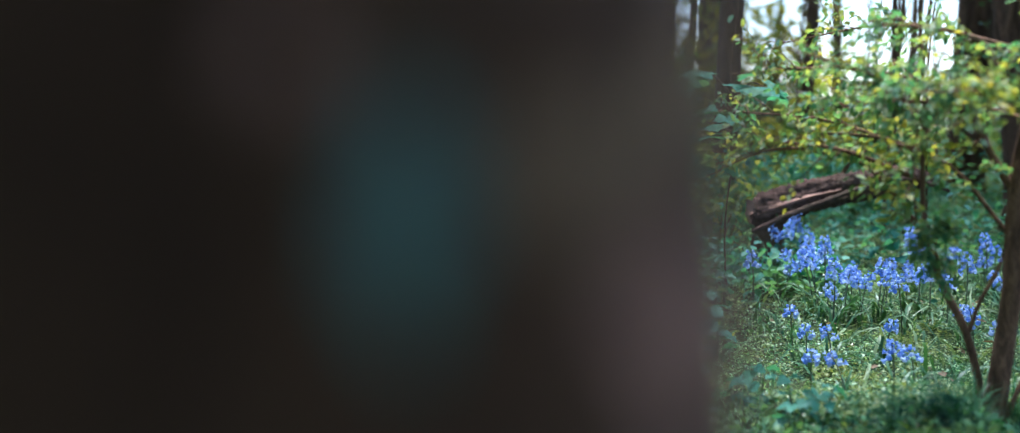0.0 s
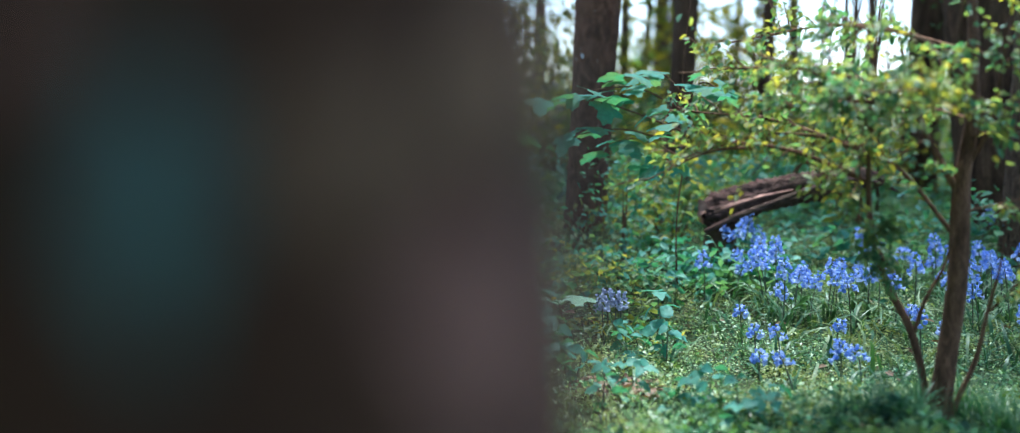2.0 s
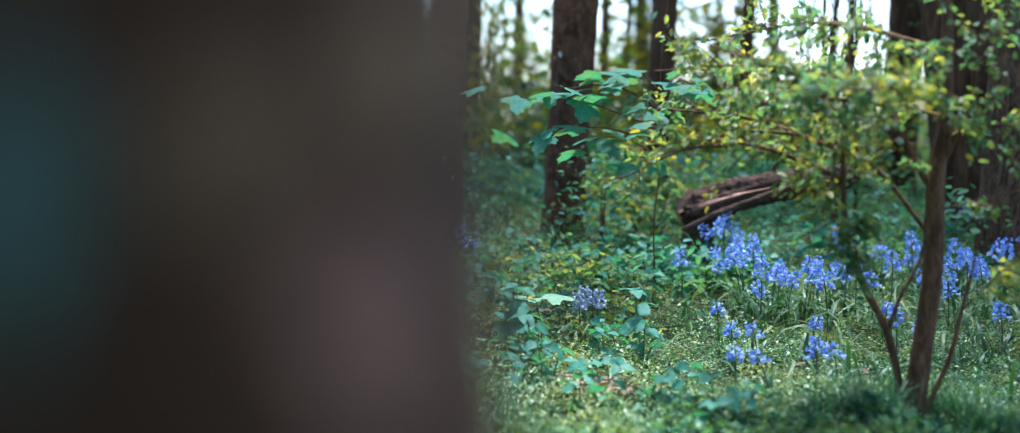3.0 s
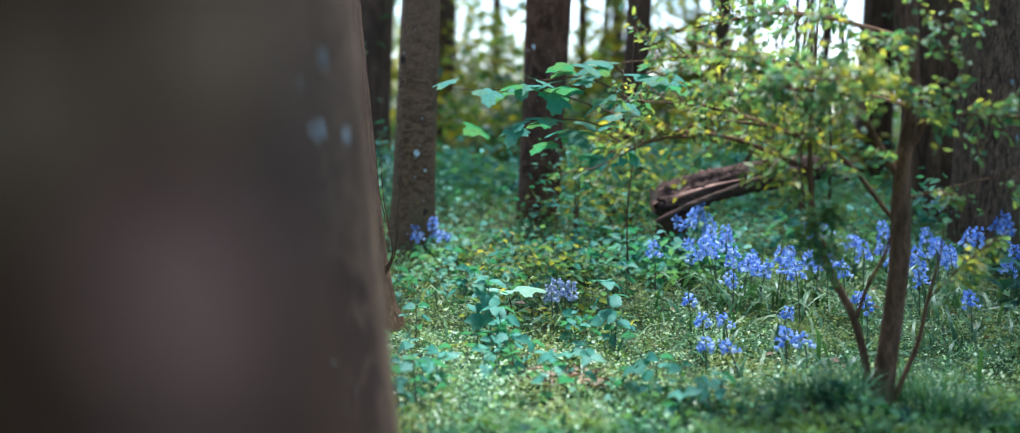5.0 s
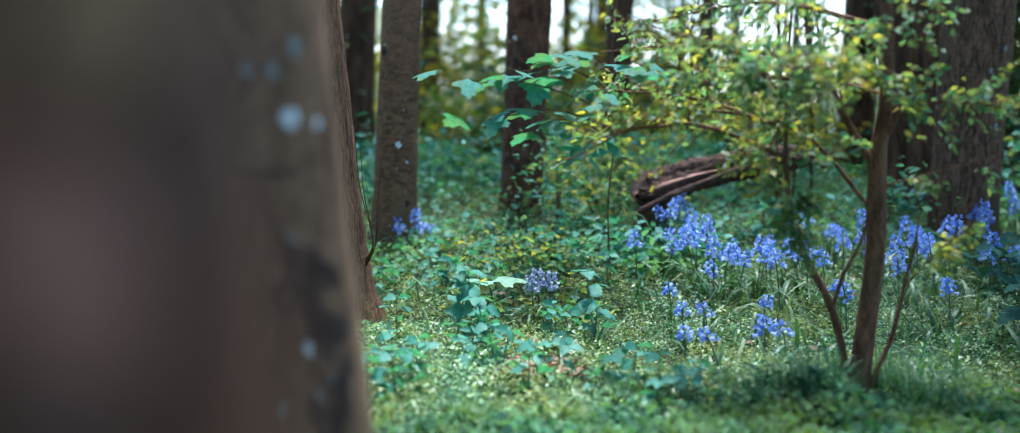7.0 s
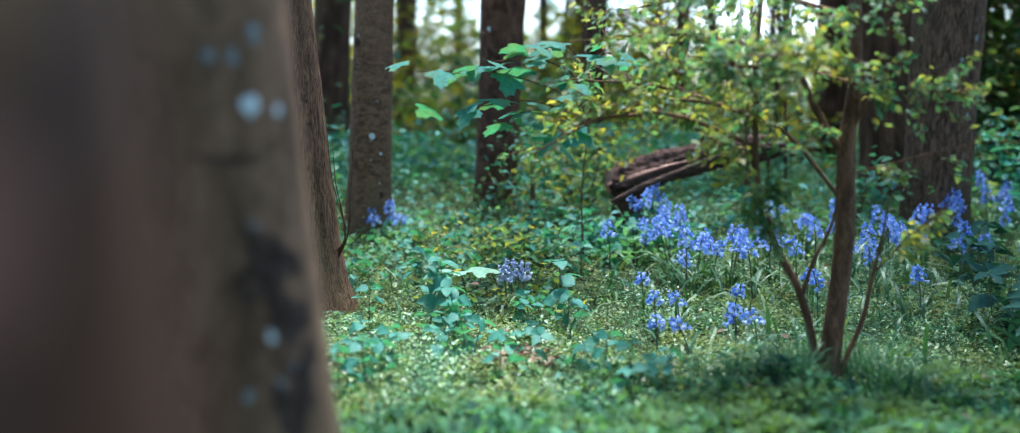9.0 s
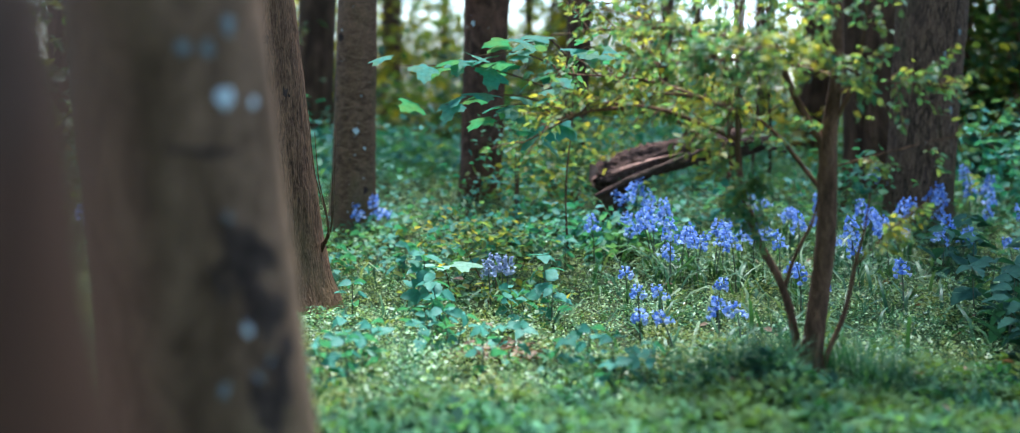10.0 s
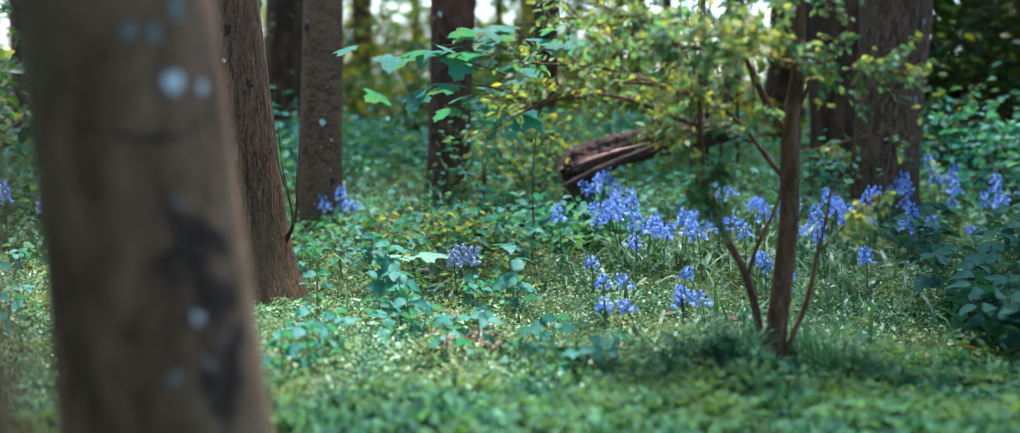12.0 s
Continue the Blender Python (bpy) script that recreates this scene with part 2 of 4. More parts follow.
# blades: corners along x (base to tip), y across, z the fold
OVAL = (np.array([(0, 0, 0), (0.3, 0.42, 0.1), (0.7, 0.36, 0.06), (1, 0, -0.08), (0.7, -0.36, 0.06), (0.3, -0.42, 0.1)], float), np.array([(0, 3, 2, 1), (0, 5, 4, 3)]))
DIAMOND = (np.array([(0, 0, 0), (0.5, -0.4, 0.08), (1, 0, -0.05), (0.5, 0.4, 0.08)], float), np.array([(0, 1, 2, 3)]))
LOBE_TURN = np.linspace(-np.pi, np.pi, 35)[:-1]
LOBE_REACH = 0.36 + 0.3 * np.abs(np.cos(2.5 * LOBE_TURN * 0.8)) ** 1.6 + 0.05 * np.cos(15 * LOBE_TURN)
LOBE_REACH *= 0.72 + 0.28 * np.cos(LOBE_TURN)
LOBED = (np.concatenate([np.stack([0.4 + LOBE_REACH * np.cos(LOBE_TURN), LOBE_REACH * np.sin(LOBE_TURN) * 1.25, -0.3 * LOBE_REACH**2], 1), [(0.4, 0, 0.02)]]), np.array([(i, (i + 1) % 34, 34) for i in range(34)]))
TOOTHED = (np.array([(0, 0, 0), (0.08, 0.3, 0.02), (0.22, 0.34, 0.06), (0.26, 0.42, 0.06), (0.45, 0.32, 0.05), (0.5, 0.37, 0.04), (0.7, 0.2, 0.0), (0.74, 0.24, 0.0), (1, 0, -0.14)], float), None)
tv = TOOTHED[0]
TOOTHED = (np.concatenate([tv, tv[1:-1] * (1, -1, 1), [(0.5, 0, -0.02)]]), np.array([(0, 16, 2, 1), (16, 4, 3, 2), (16, 6, 5, 4), (16, 8, 7, 6), (0, 9, 10, 16), (16, 10, 11, 12), (16, 12, 13, 14), (16, 14, 15, 8)]))
STRIP = (np.array([(0, 0.5, 0), (0, -0.5, 0), (0.3, 0.6, 0.12), (0.3, -0.6, 0.12), (0.62, 0.45, 0.1), (0.62, -0.45, 0.1), (0.85, 0.25, -0.03), (0.85, -0.25, -0.03), (1, 0.02, -0.16), (1, -0.02, -0.16)], float),
         np.array([(0, 1, 3, 2), (2, 3, 5, 4), (4, 5, 7, 6), (6, 7, 9, 8)]))


def blades(shape, pos, yaw, pitch, roll, length, width, bend=1.0):
    """Many copies of one blade: base at pos, tip turned by yaw and raised by pitch."""
    v, f = shape
    n = len(pos)
    pos, yaw, pitch, roll, length, width = (np.asarray(q, float) + np.zeros((n, 3) if q is pos else n) for q in (pos, yaw, pitch, roll, length, width))
    x, y, z = v[None, :, 0] * length[:, None], v[None, :, 1] * width[:, None], v[None, :, 2] * length[:, None] * bend
    y, z = y * np.cos(roll)[:, None] - z * np.sin(roll)[:, None], y * np.sin(roll)[:, None] + z * np.cos(roll)[:, None]
    x, z = x * np.cos(pitch)[:, None] - z * np.sin(pitch)[:, None], x * np.sin(pitch)[:, None] + z * np.cos(pitch)[:, None]
    x, y = x * np.cos(yaw)[:, None] - y * np.sin(yaw)[:, None], x * np.sin(yaw)[:, None] + y * np.cos(yaw)[:, None]
    return (np.stack([x, y, z], -1) + pos[:, None]).reshape(-1, 3), (f[None] + (np.arange(n) * len(v))[:, None, None]).reshape(-1, f.shape[1])


def rise(x, y):
    """Height of the woodland floor."""
    x, y = np.asarray(x, float), np.asarray(y, float)
    h = 0.27 / (1 + np.exp(-(y - 5.3) * 2.0)) - 0.02 * np.exp(-((y - 3.4) ** 2) / 0.5)
    h = h + 0.018 * np.sin(2.1 * x + 0.7 * y) * np.cos(1.6 * y - 0.4 * x) + 0.008 * np.sin(6 * x + 1) * np.sin(5 * y)
    h = h - 0.13 * np.exp(-(x**2 / 0.25 + (y - 5.55) ** 2 / 0.6)) - 0.06 * np.exp(-((x + 0.05) ** 2 / 0.12 + (y - 4.2) ** 2 / 0.1))
    return h + 0.1 * np.sin(0.21 * x + 1.3) * np.sin(0.17 * y) * np.clip((np.hypot(x - 1, y - 3) - 6) / 10, 0, 1)


def blot(x, y, f, seed=0.0):
    """A slow pattern between 0 and 1 over the floor."""
    s = np.sin(f * x + seed) + np.sin(f * 1.3 * y + 2 * seed + 1) + np.sin(f * 0.8 * (x + y) + 3 * seed) + np.sin(f * 1.7 * (x - y) + seed * 5)
    return 0.5 + s / 8


# ---- ground ----
g = np.concatenate([-np.geomspace(400, 6, 26), np.linspace(-5.6, 9, 150), np.geomspace(9.5, 400, 26)])
gx, gy = np.meshgrid(g, g + 0.0, indexing="ij")
gz = rise(gx, gy)
k = len(g)
i, j = np.meshgrid(np.arange(k - 1), np.arange(k - 1), indexing="ij")
ground = part("ground", (np.stack([gx, gy, gz], -1).reshape(-1, 3), np.stack([i * k + j, (i + 1) * k + j, (i + 1) * k + j + 1, i * k + j + 1], -1).reshape(-1, 4)), M_SOIL, smooth=True)
tagged(ground, "dark woodland floor of leaf mould and moss", "ground", kind="structure")


# ---- trees ----
def crown_geo(seed, n, reach, low, high, size):
    """Leaves in many small tufts, with gaps between them."""
    k = np.random.default_rng(seed)
    m = n // 28
    t = k.random(m)
    c = np.stack([k.normal(size=m) * reach * 0.5, k.normal(size=m) * reach * 0.5, low + (high - low) * t], 1)
    c[:, :2] *= (1.15 - 0.8 * np.abs(t - 0.4))[:, None]
    p = np.repeat(c, 28, 0) + k.normal(size=(m * 28, 3)) * (0.22, 0.22, 0.12)
    q = len(p)
    return blades(DIAMOND, p, k.random(q) * 6.3, k.normal(size=q) * 0.5 - 0.2, k.normal(size=q) * 0.5, size * k.uniform(0.6, 1.3, q), size * 0.8)


CROWNS = [mesh("crown", *crown_geo(s, 1500, 2.4, -1.8, 2.6, 0.17), M_CROWN) for s in (1, 2, 3)]
THIN = mesh("crown", *crown_geo(4, 450, 1.6, -0.8, 2.6, 0.15), M_CROWN)


def tree(low, high, bark, label, height=8.5, flare=0.45, seg=28, rings=70, rough=0.05, seed=0, crown=True, over=None):
    """low and high: (x, y, z, radius) of the trunk near its foot and higher up; above that it straightens."""
    low, high = np.array(low, float), np.array(high, float)
    foot = float(rise(low[0], low[1]))
    s = (high - low) / (high[2] - low[2])
    at = lambda z: low + s * (z - low[2])
    base = at(foot - 0.12)
    base[2] = 0
    root = new("tree")
    root.location = (base[0], base[1], foot)
    pts = []
    for z in (foot - 0.12, foot + 0.02, foot + 0.1, foot + 0.22, foot + 0.4, foot + 0.8, 1.3 + foot, 1.9 + foot):
        q = at(z)
        q[3] *= 1 + flare * math.exp(-max(z - foot, 0) / 0.11)
        pts.append(q)
    for z in (2.8, 4.2, 6.0, height):
        q = pts[-1].copy()
        q[:2] += s[:2] * 0.25 * (z - 1.9)
        q[2], q[3] = foot + z, low[3] * max(0.25, 1 - z / (height * 1.15))
        pts.append(q)
    pts = np.array(pts) - (base[0], base[1], foot, 0)
    part("trunk", tube(pts, rings, seg, rough, seed), bark, root, smooth=True)
    if crown:
        k = np.random.default_rng(seed + 90)
        top = pts[-1]
        for n in range(5):
            w = k.random() * 6.3
            z0 = 3.4 + n * 0.9
            line = [(pts[-3][0] * z0 / 6, pts[-3][1] * z0 / 6, z0, low[3] * 0.35), (math.cos(w) * 0.7, math.sin(w) * 0.7, z0 + 0.6, low[3] * 0.22), (math.cos(w) * 1.8, math.sin(w) * 1.8, z0 + 1.5, 0.012)]
            part("limb", tube(line, 10, 7), bark, root, smooth=True)
        # crowns are never in view: thinned or shifted sideways to steer sun and shade
        c = new("crown", THIN if seed < 20 and not over else CROWNS[seed % 3])
        dx, dy = over or (0, 0)
        c.parent, c.location, c.rotation_euler = root, (top[0] + dx, top[1] + dy, 6.3), (0, 0, seed * 1.3)
    return tagged(root, label, "tree", "woodland trees")


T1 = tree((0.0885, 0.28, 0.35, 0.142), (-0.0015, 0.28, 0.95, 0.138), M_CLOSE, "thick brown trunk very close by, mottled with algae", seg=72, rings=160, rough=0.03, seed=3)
T2 = tree((0.012, 1.66, 0.27, 0.135), (-0.043, 1.66, 0.82, 0.124), M_NEAR, "grey-brown tree trunk with pale lichen spots and dark scar", flare=0.25, seg=96, rings=220, rough=0.022, seed=5)
TA = tree((-0.152, 4.27, 0.20, 0.158), (-0.238, 4.27, 1.0, 0.148), M_BARK, "brown tree trunk with rough furrowed bark", flare=0.3, seg=110, rings=260, rough=0.025, seed=6)
TB = tree((0.052, 5.80, 0.20, 0.100), (0.069, 5.80, 1.1, 0.090), M_SMOOTH, "slim straight tree with smooth brown knotted bark", flare=0.3, seg=64, rings=160, rough=0.03, seed=7, over=(-0.8, 3.6))
TC = tree((0.668, 6.15, 0.30, 0.101), (0.685, 6.15, 1.14, 0.111), M_RUSTY, "dark brown tree trunk standing among nettles", flare=0.1, seg=48, rings=120, rough=0.05, seed=8, over=(0.3, 3.9))
TD = tree((2.65, 5.52, 0.25, 0.144), (2.67, 5.52, 1.14, 0.156), M_PLATE, "stout tree with cracked dark bark above bluebells", flare=0.15, seg=96, rings=220, rough=0.04, seed=9, over=(1.1, -0.3))
TE = tree((2.83, 6.45, 0.40, 0.165), (2.735, 6.45, 1.19, 0.175), M_FAR, "thick ridged tree trunk leaning behind the sapling", flare=0.4, seg=64, rings=140, rough=0.07, seed=10, over=(0.6, 3.4))
FAR = [(1.337, 7.6, 0.08, 0.02), (-0.41, 10, 0.155, 0.03), (0.17, 14, 0.125, 0.0), (2.82, 12, 0.07, 0.02), (3.92, 15, 0.075, -0.06), (5.66, 18, 0.07, 0.0), (3.31, 9, 0.14, 0.02),
       (1.72, 14, 0.055, -0.02), (2.16, 16, 0.05, 0.03), (2.09, 14, 0.075, 0.0), (-2.2, 9.5, 0.13, 0.0), (5.6, 10.5, 0.12, 0.03), (7.2, 14, 0.12, 0.0), (-3.4, 14, 0.14, 0.0), (8.5, 19, 0.1, 0.0),
       (-1.5, 18, 0.12, 0.02), (1.0, 21, 0.1, 0.0), (3.4, 22, 0.11, 0.0), (4.9, 24, 0.09, 0.03), (6.9, 23, 0.1, 0.0), (-4.2, 22, 0.13, 0.0), (2.3, 27, 0.1, 0.0), (9.8, 26, 0.1, 0)]
for n, (x, y, r, lean) in enumerate(FAR):
    tree((x, y, 0.4, r), (x + lean, y, 1.4, r * 0.96), M_FAR, "slender dark tree trunk further back in the wood", flare=0.2, seg=16, rings=40, rough=0.05, seed=20 + n, crown=y > 8.5)
# trees outside the view, added so their crowns darken glade and near trunks
for n, (x, y, r) in enumerate([(-1.6, -2.2, 0.14), (1.5, -2.6, 0.13), (-0.3, -4.2, 0.16), (3.4, -1.4, 0.12), (-3.2, 0.9, 0.13), (-2.6, 4.6, 0.12), (4.4, 5.4, 0.13), (3.6, 4.4, 0.13), (3.6, -4.5, 0.14), (-3.5, -4.0, 0.15)]):
    tree((x, y, 0.3, r), (x, y, 1.3, r * 0.95), M_FAR, "brown tree added out of view to shade the wood", flare=0.3, seg=16, rings=40, seed=60 + n)


# thin bare stems standing behind the sapling
for n, (x, y, r, lean) in enumerate([(2.32, 8.2, 0.011, 0.05), (2.5, 8.4, 0.014, -0.03), (2.62, 8.1, 0.01, 0.08), (2.78, 8.5, 0.012, 0.02), (2.05, 8.8, 0.013, 0.0), (3.05, 8.8, 0.012, -0.06),
                                  (2.05, 6.6, 0.01, 0.06), (2.12, 6.65, 0.014, -0.05), (2.2, 6.7, 0.011, 0.08), (2.28, 6.6, 0.01, -0.08)]):
    z0 = float(rise(x, y))
    root = new("bare_sapling")
    root.location = (x, y, z0)
    k = np.random.default_rng(160 + n)
    part("stem", tube([(0, 0, -0.05, r), (lean * 0.3, 0, 0.5, r * 0.9), (lean, 0.02, 1.1, r * 0.8), (lean * 1.3 + k.normal() * 0.05, 0, 2.0, r * 0.5), (lean * 2, 0, 3.2, 0.003)], 30, 8, 0.06, n), M_FAR, root, smooth=True)
    for h in (0.7, 0.95, 1.25):
        w = k.choice([-1, 1]) * k.uniform(0.08, 0.25)
        part("side_shoot", tube([(lean * h * 0.8, 0, h, r * 0.5), (lean * h * 0.8 + w * 0.6, 0.03, h + 0.2, r * 0.35), (lean * h * 0.8 + w, 0.05, h + 0.5, 0.0015)], 8, 5), M_FAR, root)
    tagged(root, "thin bare upright sapling behind the leaves", "sapling", "bare saplings")


# ---- fallen log ----
def log_thing():
    root = new("fallen_log")
    root.location = (1.2, 5.35, 0.3)
    pts = [(-0.085, 0, 0.085, 0.045), (-0.05, 0, 0.085, 0.068), (0.03, 0.01, 0.11, 0.07), (0.14, 0.02, 0.15, 0.064), (0.3, 0.06, 0.19, 0.06), (0.5, 0.1, 0.23, 0.056), (0.66, 0.14, 0.245, 0.046), (0.74, 0.16, 0.24, 0.02)]
    part("trunk", tube(pts, 90, 40, 0.2, 4), M_LOG, root, smooth=True)
    a = np.linspace(0, 2 * np.pi, 24, endpoint=False)
    ring = np.stack([-0.086 + 0.014 * np.sin(3 * a) + 0.008 * np.sin(7 * a), 0.056 * np.cos(a), 0.086 + 0.056 * np.sin(a)], 1)
    v = np.concatenate([ring, [(-0.108, 0, 0.09)]])
    part("cut_end", (v, np.array([(i, (i + 1) % 24, 24) for i in range(24)])), M_CUT, root, "reddish broken wood")
    # long torn strips of paler wood along the near side
    for n, (x, z, r) in enumerate(((0.0, 0.11, 0.011), (0.03, 0.082, 0.008))):
        part("torn_strip", tube([(x - 0.08, -0.05, z - 0.035, r * 0.5), (x, -0.062, z, r), (x + 0.13, -0.045, z + 0.045, r * 0.8), (x + 0.3, -0.01, z + 0.085, r * 0.4)], 30, 12, 0.3, 70 + n), M_CUT, root, smooth=True)
    part("bough", tube([(-0.1, -0.13, 0.01, 0.008), (0.02, -0.12, 0.07, 0.011), (0.2, -0.08, 0.14, 0.012), (0.4, -0.02, 0.21, 0.013), (0.62, 0.06, 0.245, 0.011), (0.8, 0.1, 0.2, 0.008)], 50, 14, 0.14, 77), M_LOG, root, "pale bent bough", smooth=True)
    part("root_stub", tube([(0.0, 0.03, 0.08, 0.06), (0.0, 0.05, 0.0, 0.07), (0.0, 0.06, -0.2, 0.09)], 20, 16, 0.2, 8), M_FAR, root, smooth=True)
    for k, (x, z) in enumerate(((0.3, 0.22), (0.5, 0.26))):
        part("branch_stub", tube([(x, 0.1, z - 0.03, 0.014), (x + 0.05, 0.06, z + 0.09, 0.01), (x + 0.14, 0.02, z + 0.17, 0.004)], 10, 8, 0.1, k), M_TWIG, root, smooth=True)
    tagged(root, "fallen dark log with reddish broken end, propped off the ground", "log")


log_thing()


# ---- leaves on branches ----
def spray(line, n_twigs, twig, leaf, k, flat=0.5, shape=OVAL, per=9):
    """Side twigs along a branch with leaves in a loose flat spray: twig tubes and leaf blades."""
    c = smooth_line(line, 60)[:, :3]
    tubes, pos, yaw = [], [], []
    for t in range(n_twigs):
        i = int(k.uniform(8, 59))
        d = c[min(i + 1, 59)] - c[i - 1]
        w = math.atan2(d[1], d[0]) + k.choice([-1, 1]) * k.uniform(0.3, 1.3)
        ln = twig * k.uniform(0.5, 1.3)
        end = c[i] + (math.cos(w) * ln, math.sin(w) * ln, k.normal() * flat * ln)
        mid = (c[i] + end) / 2 + (0, 0, 0.08 * ln)
        tubes.append(tube([(*c[i], 0.0022), (*mid, 0.0016), (*end, 0.0008)], 5, 4))
        for s in np.linspace(0.15, 1, per):
            q = (1 - s) ** 2 * c[i] + 2 * s * (1 - s) * mid + s * s * end
            pos.append(q + k.normal(size=3) * 0.008)
            yaw.append(w + k.choice([-1, 1]) * k.uniform(0.2, 1.2))
    q = len(pos)
    return joined(*tubes), blades(shape, np.array(pos), np.array(yaw), k.normal(size=q) * 0.5 - 0.35, k.normal(size=q) * 0.7, leaf * k.uniform(0.6, 1.35, q), leaf * k.uniform(0.45, 0.8, q))


def sapling():
    k = np.random.default_rng(11)
    x0, y0 = 1.35, 3.1
    z0 = float(rise(x0, y0))
    root = new("sapling")
    root.location = (x0, y0, z0)
    rel = lambda pts: [(x - x0, y - y0, z - z0, r) for x, y, z, r in pts]
    stems = [
        [(1.342, 3.1, -0.06, 0.038), (1.348, 3.1, 0.05, 0.031), (1.36, 3.1, 0.2, 0.027), (1.375, 3.1, 0.388, 0.026), (1.372, 3.1, 0.55, 0.025), (1.371, 3.1, 0.642, 0.022), (1.385, 3.1, 0.78, 0.018), (1.382, 3.1, 0.93, 0.016), (1.36, 3.12, 1.3, 0.011), (1.38, 3.15, 1.8, 0.004)],
        [(1.335, 3.12, -0.05, 0.016), (1.311, 3.12, 0.108, 0.0115), (1.265, 3.12, 0.256, 0.0105), (1.205, 3.12, 0.36, 0.01), (1.175, 3.12, 0.43, 0.0095), (1.149, 3.12, 0.521, 0.008), (1.132, 3.1, 0.623, 0.007), (1.12, 3.08, 0.82, 0.005), (1.13, 3.05, 1.2, 0.002)],
        [(1.365, 3.08, -0.04, 0.01), (1.38, 3.08, 0.055, 0.0075), (1.427, 3.08, 0.184, 0.0065), (1.449, 3.08, 0.305, 0.005), (1.465, 3.06, 0.42, 0.003), (1.47, 3.05, 0.5, 0.0015)],
        [(1.275, 3.12, 0.235, 0.006), (1.295, 3.1, 0.33, 0.005), (1.33, 3.08, 0.42, 0.004), (1.34, 3.05, 0.52, 0.002)],
    ]
    for s in stems:
        part("stem", tube(rel(s), 70, 16, 0.05, 2), M_TWIG, root, smooth=True)
    limbs = [
        [(1.375, 3.1, 0.6, 0.011), (1.33, 3.1, 0.66, 0.01), (1.27, 3.1, 0.76, 0.0085), (1.225, 3.1, 0.86, 0.007), (1.19, 3.1, 1.0, 0.004)],
        [(1.37, 3.1, 0.66, 0.008), (1.41, 3.08, 0.74, 0.006), (1.43, 3.05, 0.86, 0.005), (1.42, 3.0, 1.05, 0.003)],
        [(1.36, 3.1, 0.5, 0.006), (1.2, 3.15, 0.68, 0.005), (0.95, 3.25, 0.745, 0.004), (0.64, 3.35, 0.65, 0.002)],
        [(1.15, 3.12, 0.5, 0.007), (1.0, 3.2, 0.67, 0.005), (0.8, 3.25, 0.7, 0.004), (0.6, 3.4, 0.6, 0.002)],
        [(1.13, 3.1, 0.63, 0.006), (0.95, 3.15, 0.7, 0.005), (0.75, 3.3, 0.72, 0.002)],
        [(1.24, 3.1, 0.82, 0.006), (1.05, 3.0, 0.83, 0.005), (0.85, 3.1, 0.8, 0.002)],
        [(1.13, 3.08, 0.76, 0.005), (0.95, 2.9, 0.88, 0.004), (0.75, 3.0, 0.95, 0.002)],
        [(1.37, 3.1, 0.92, 0.006), (1.2, 3.0, 0.99, 0.005), (0.95, 3.0, 1.02, 0.002)],
        [(1.36, 3.1, 0.85, 0.005), (1.15, 2.75, 0.85, 0.004), (0.95, 2.6, 0.84, 0.002)],
        [(1.375, 3.1, 0.75, 0.004), (1.5, 3.02, 0.78, 0.003), (1.62, 2.95, 0.77, 0.0015)],
        [(1.38, 3.1, 0.56, 0.003), (1.5, 3.05, 0.6, 0.002), (1.65, 3.0, 0.645, 0.0016), (1.85, 2.95, 0.66, 0.0012)],
        [(1.14, 3.12, 0.46, 0.004), (1.12, 3.1, 0.54, 0.003), (1.1, 3.08, 0.7, 0.002), (1.12, 3.05, 0.9, 0.001)],
        [(1.36, 3.11, 1.1, 0.005), (1.6, 3.1, 1.2, 0.004), (1.8, 3.2, 1.25, 0.002)],
        [(1.13, 3.09, 0.7, 0.005), (0.95, 3.4, 0.78, 0.004), (0.7, 3.65, 0.8, 0.002)],
        [(1.37, 3.1, 0.97, 0.005), (1.15, 3.4, 1.05, 0.004), (0.85, 3.6, 1.0, 0.002)],
        [(1.22, 3.1, 0.87, 0.005), (0.95, 3.3, 0.92, 0.004), (0.68, 3.4, 0.9, 0.002)],
        [(1.38, 3.12, 0.8, 0.005), (1.25, 3.45, 0.86, 0.004), (1.05, 3.75, 0.88, 0.002)],
        [(1.2, 3.12, 0.36, 0.004), (1.17, 3.07, 0.43, 0.003), (1.14, 3.02, 0.55, 0.0015)],
        [(1.445, 3.08, 0.3, 0.003), (1.53, 3.02, 0.42, 0.0025), (1.61, 2.98, 0.5, 0.0012)],
    ]
    twigs = [8, 11, 14, 10, 20, 22, 30, 20, 30, 18, 6, 22, 22, 18, 15, 20, 12, 22, 9]
    for line, n in zip(limbs, twigs):
        line = rel(line)
        limb = part("limb", tube(line, 24, 8, 0.08, 5), M_TWIG, root, smooth=True)
        short = abs(line[0][2] - line[-1][2]) > 0.17 and line[-1][2] < 0.6
        tw, lv = spray(line, n, 0.06 if short else 0.12, 0.025, k, per=14)
        tagged(part("twig_work", tw, M_TWIG, limb), kind="stuff")
        tagged(part("foliage", lv, M_SAPLING, limb, "small yellow-green leaves"), kind="stuff")
    tagged(root, "young multi-stemmed sapling with small yellow-green leaves", "sapling")


sapling()


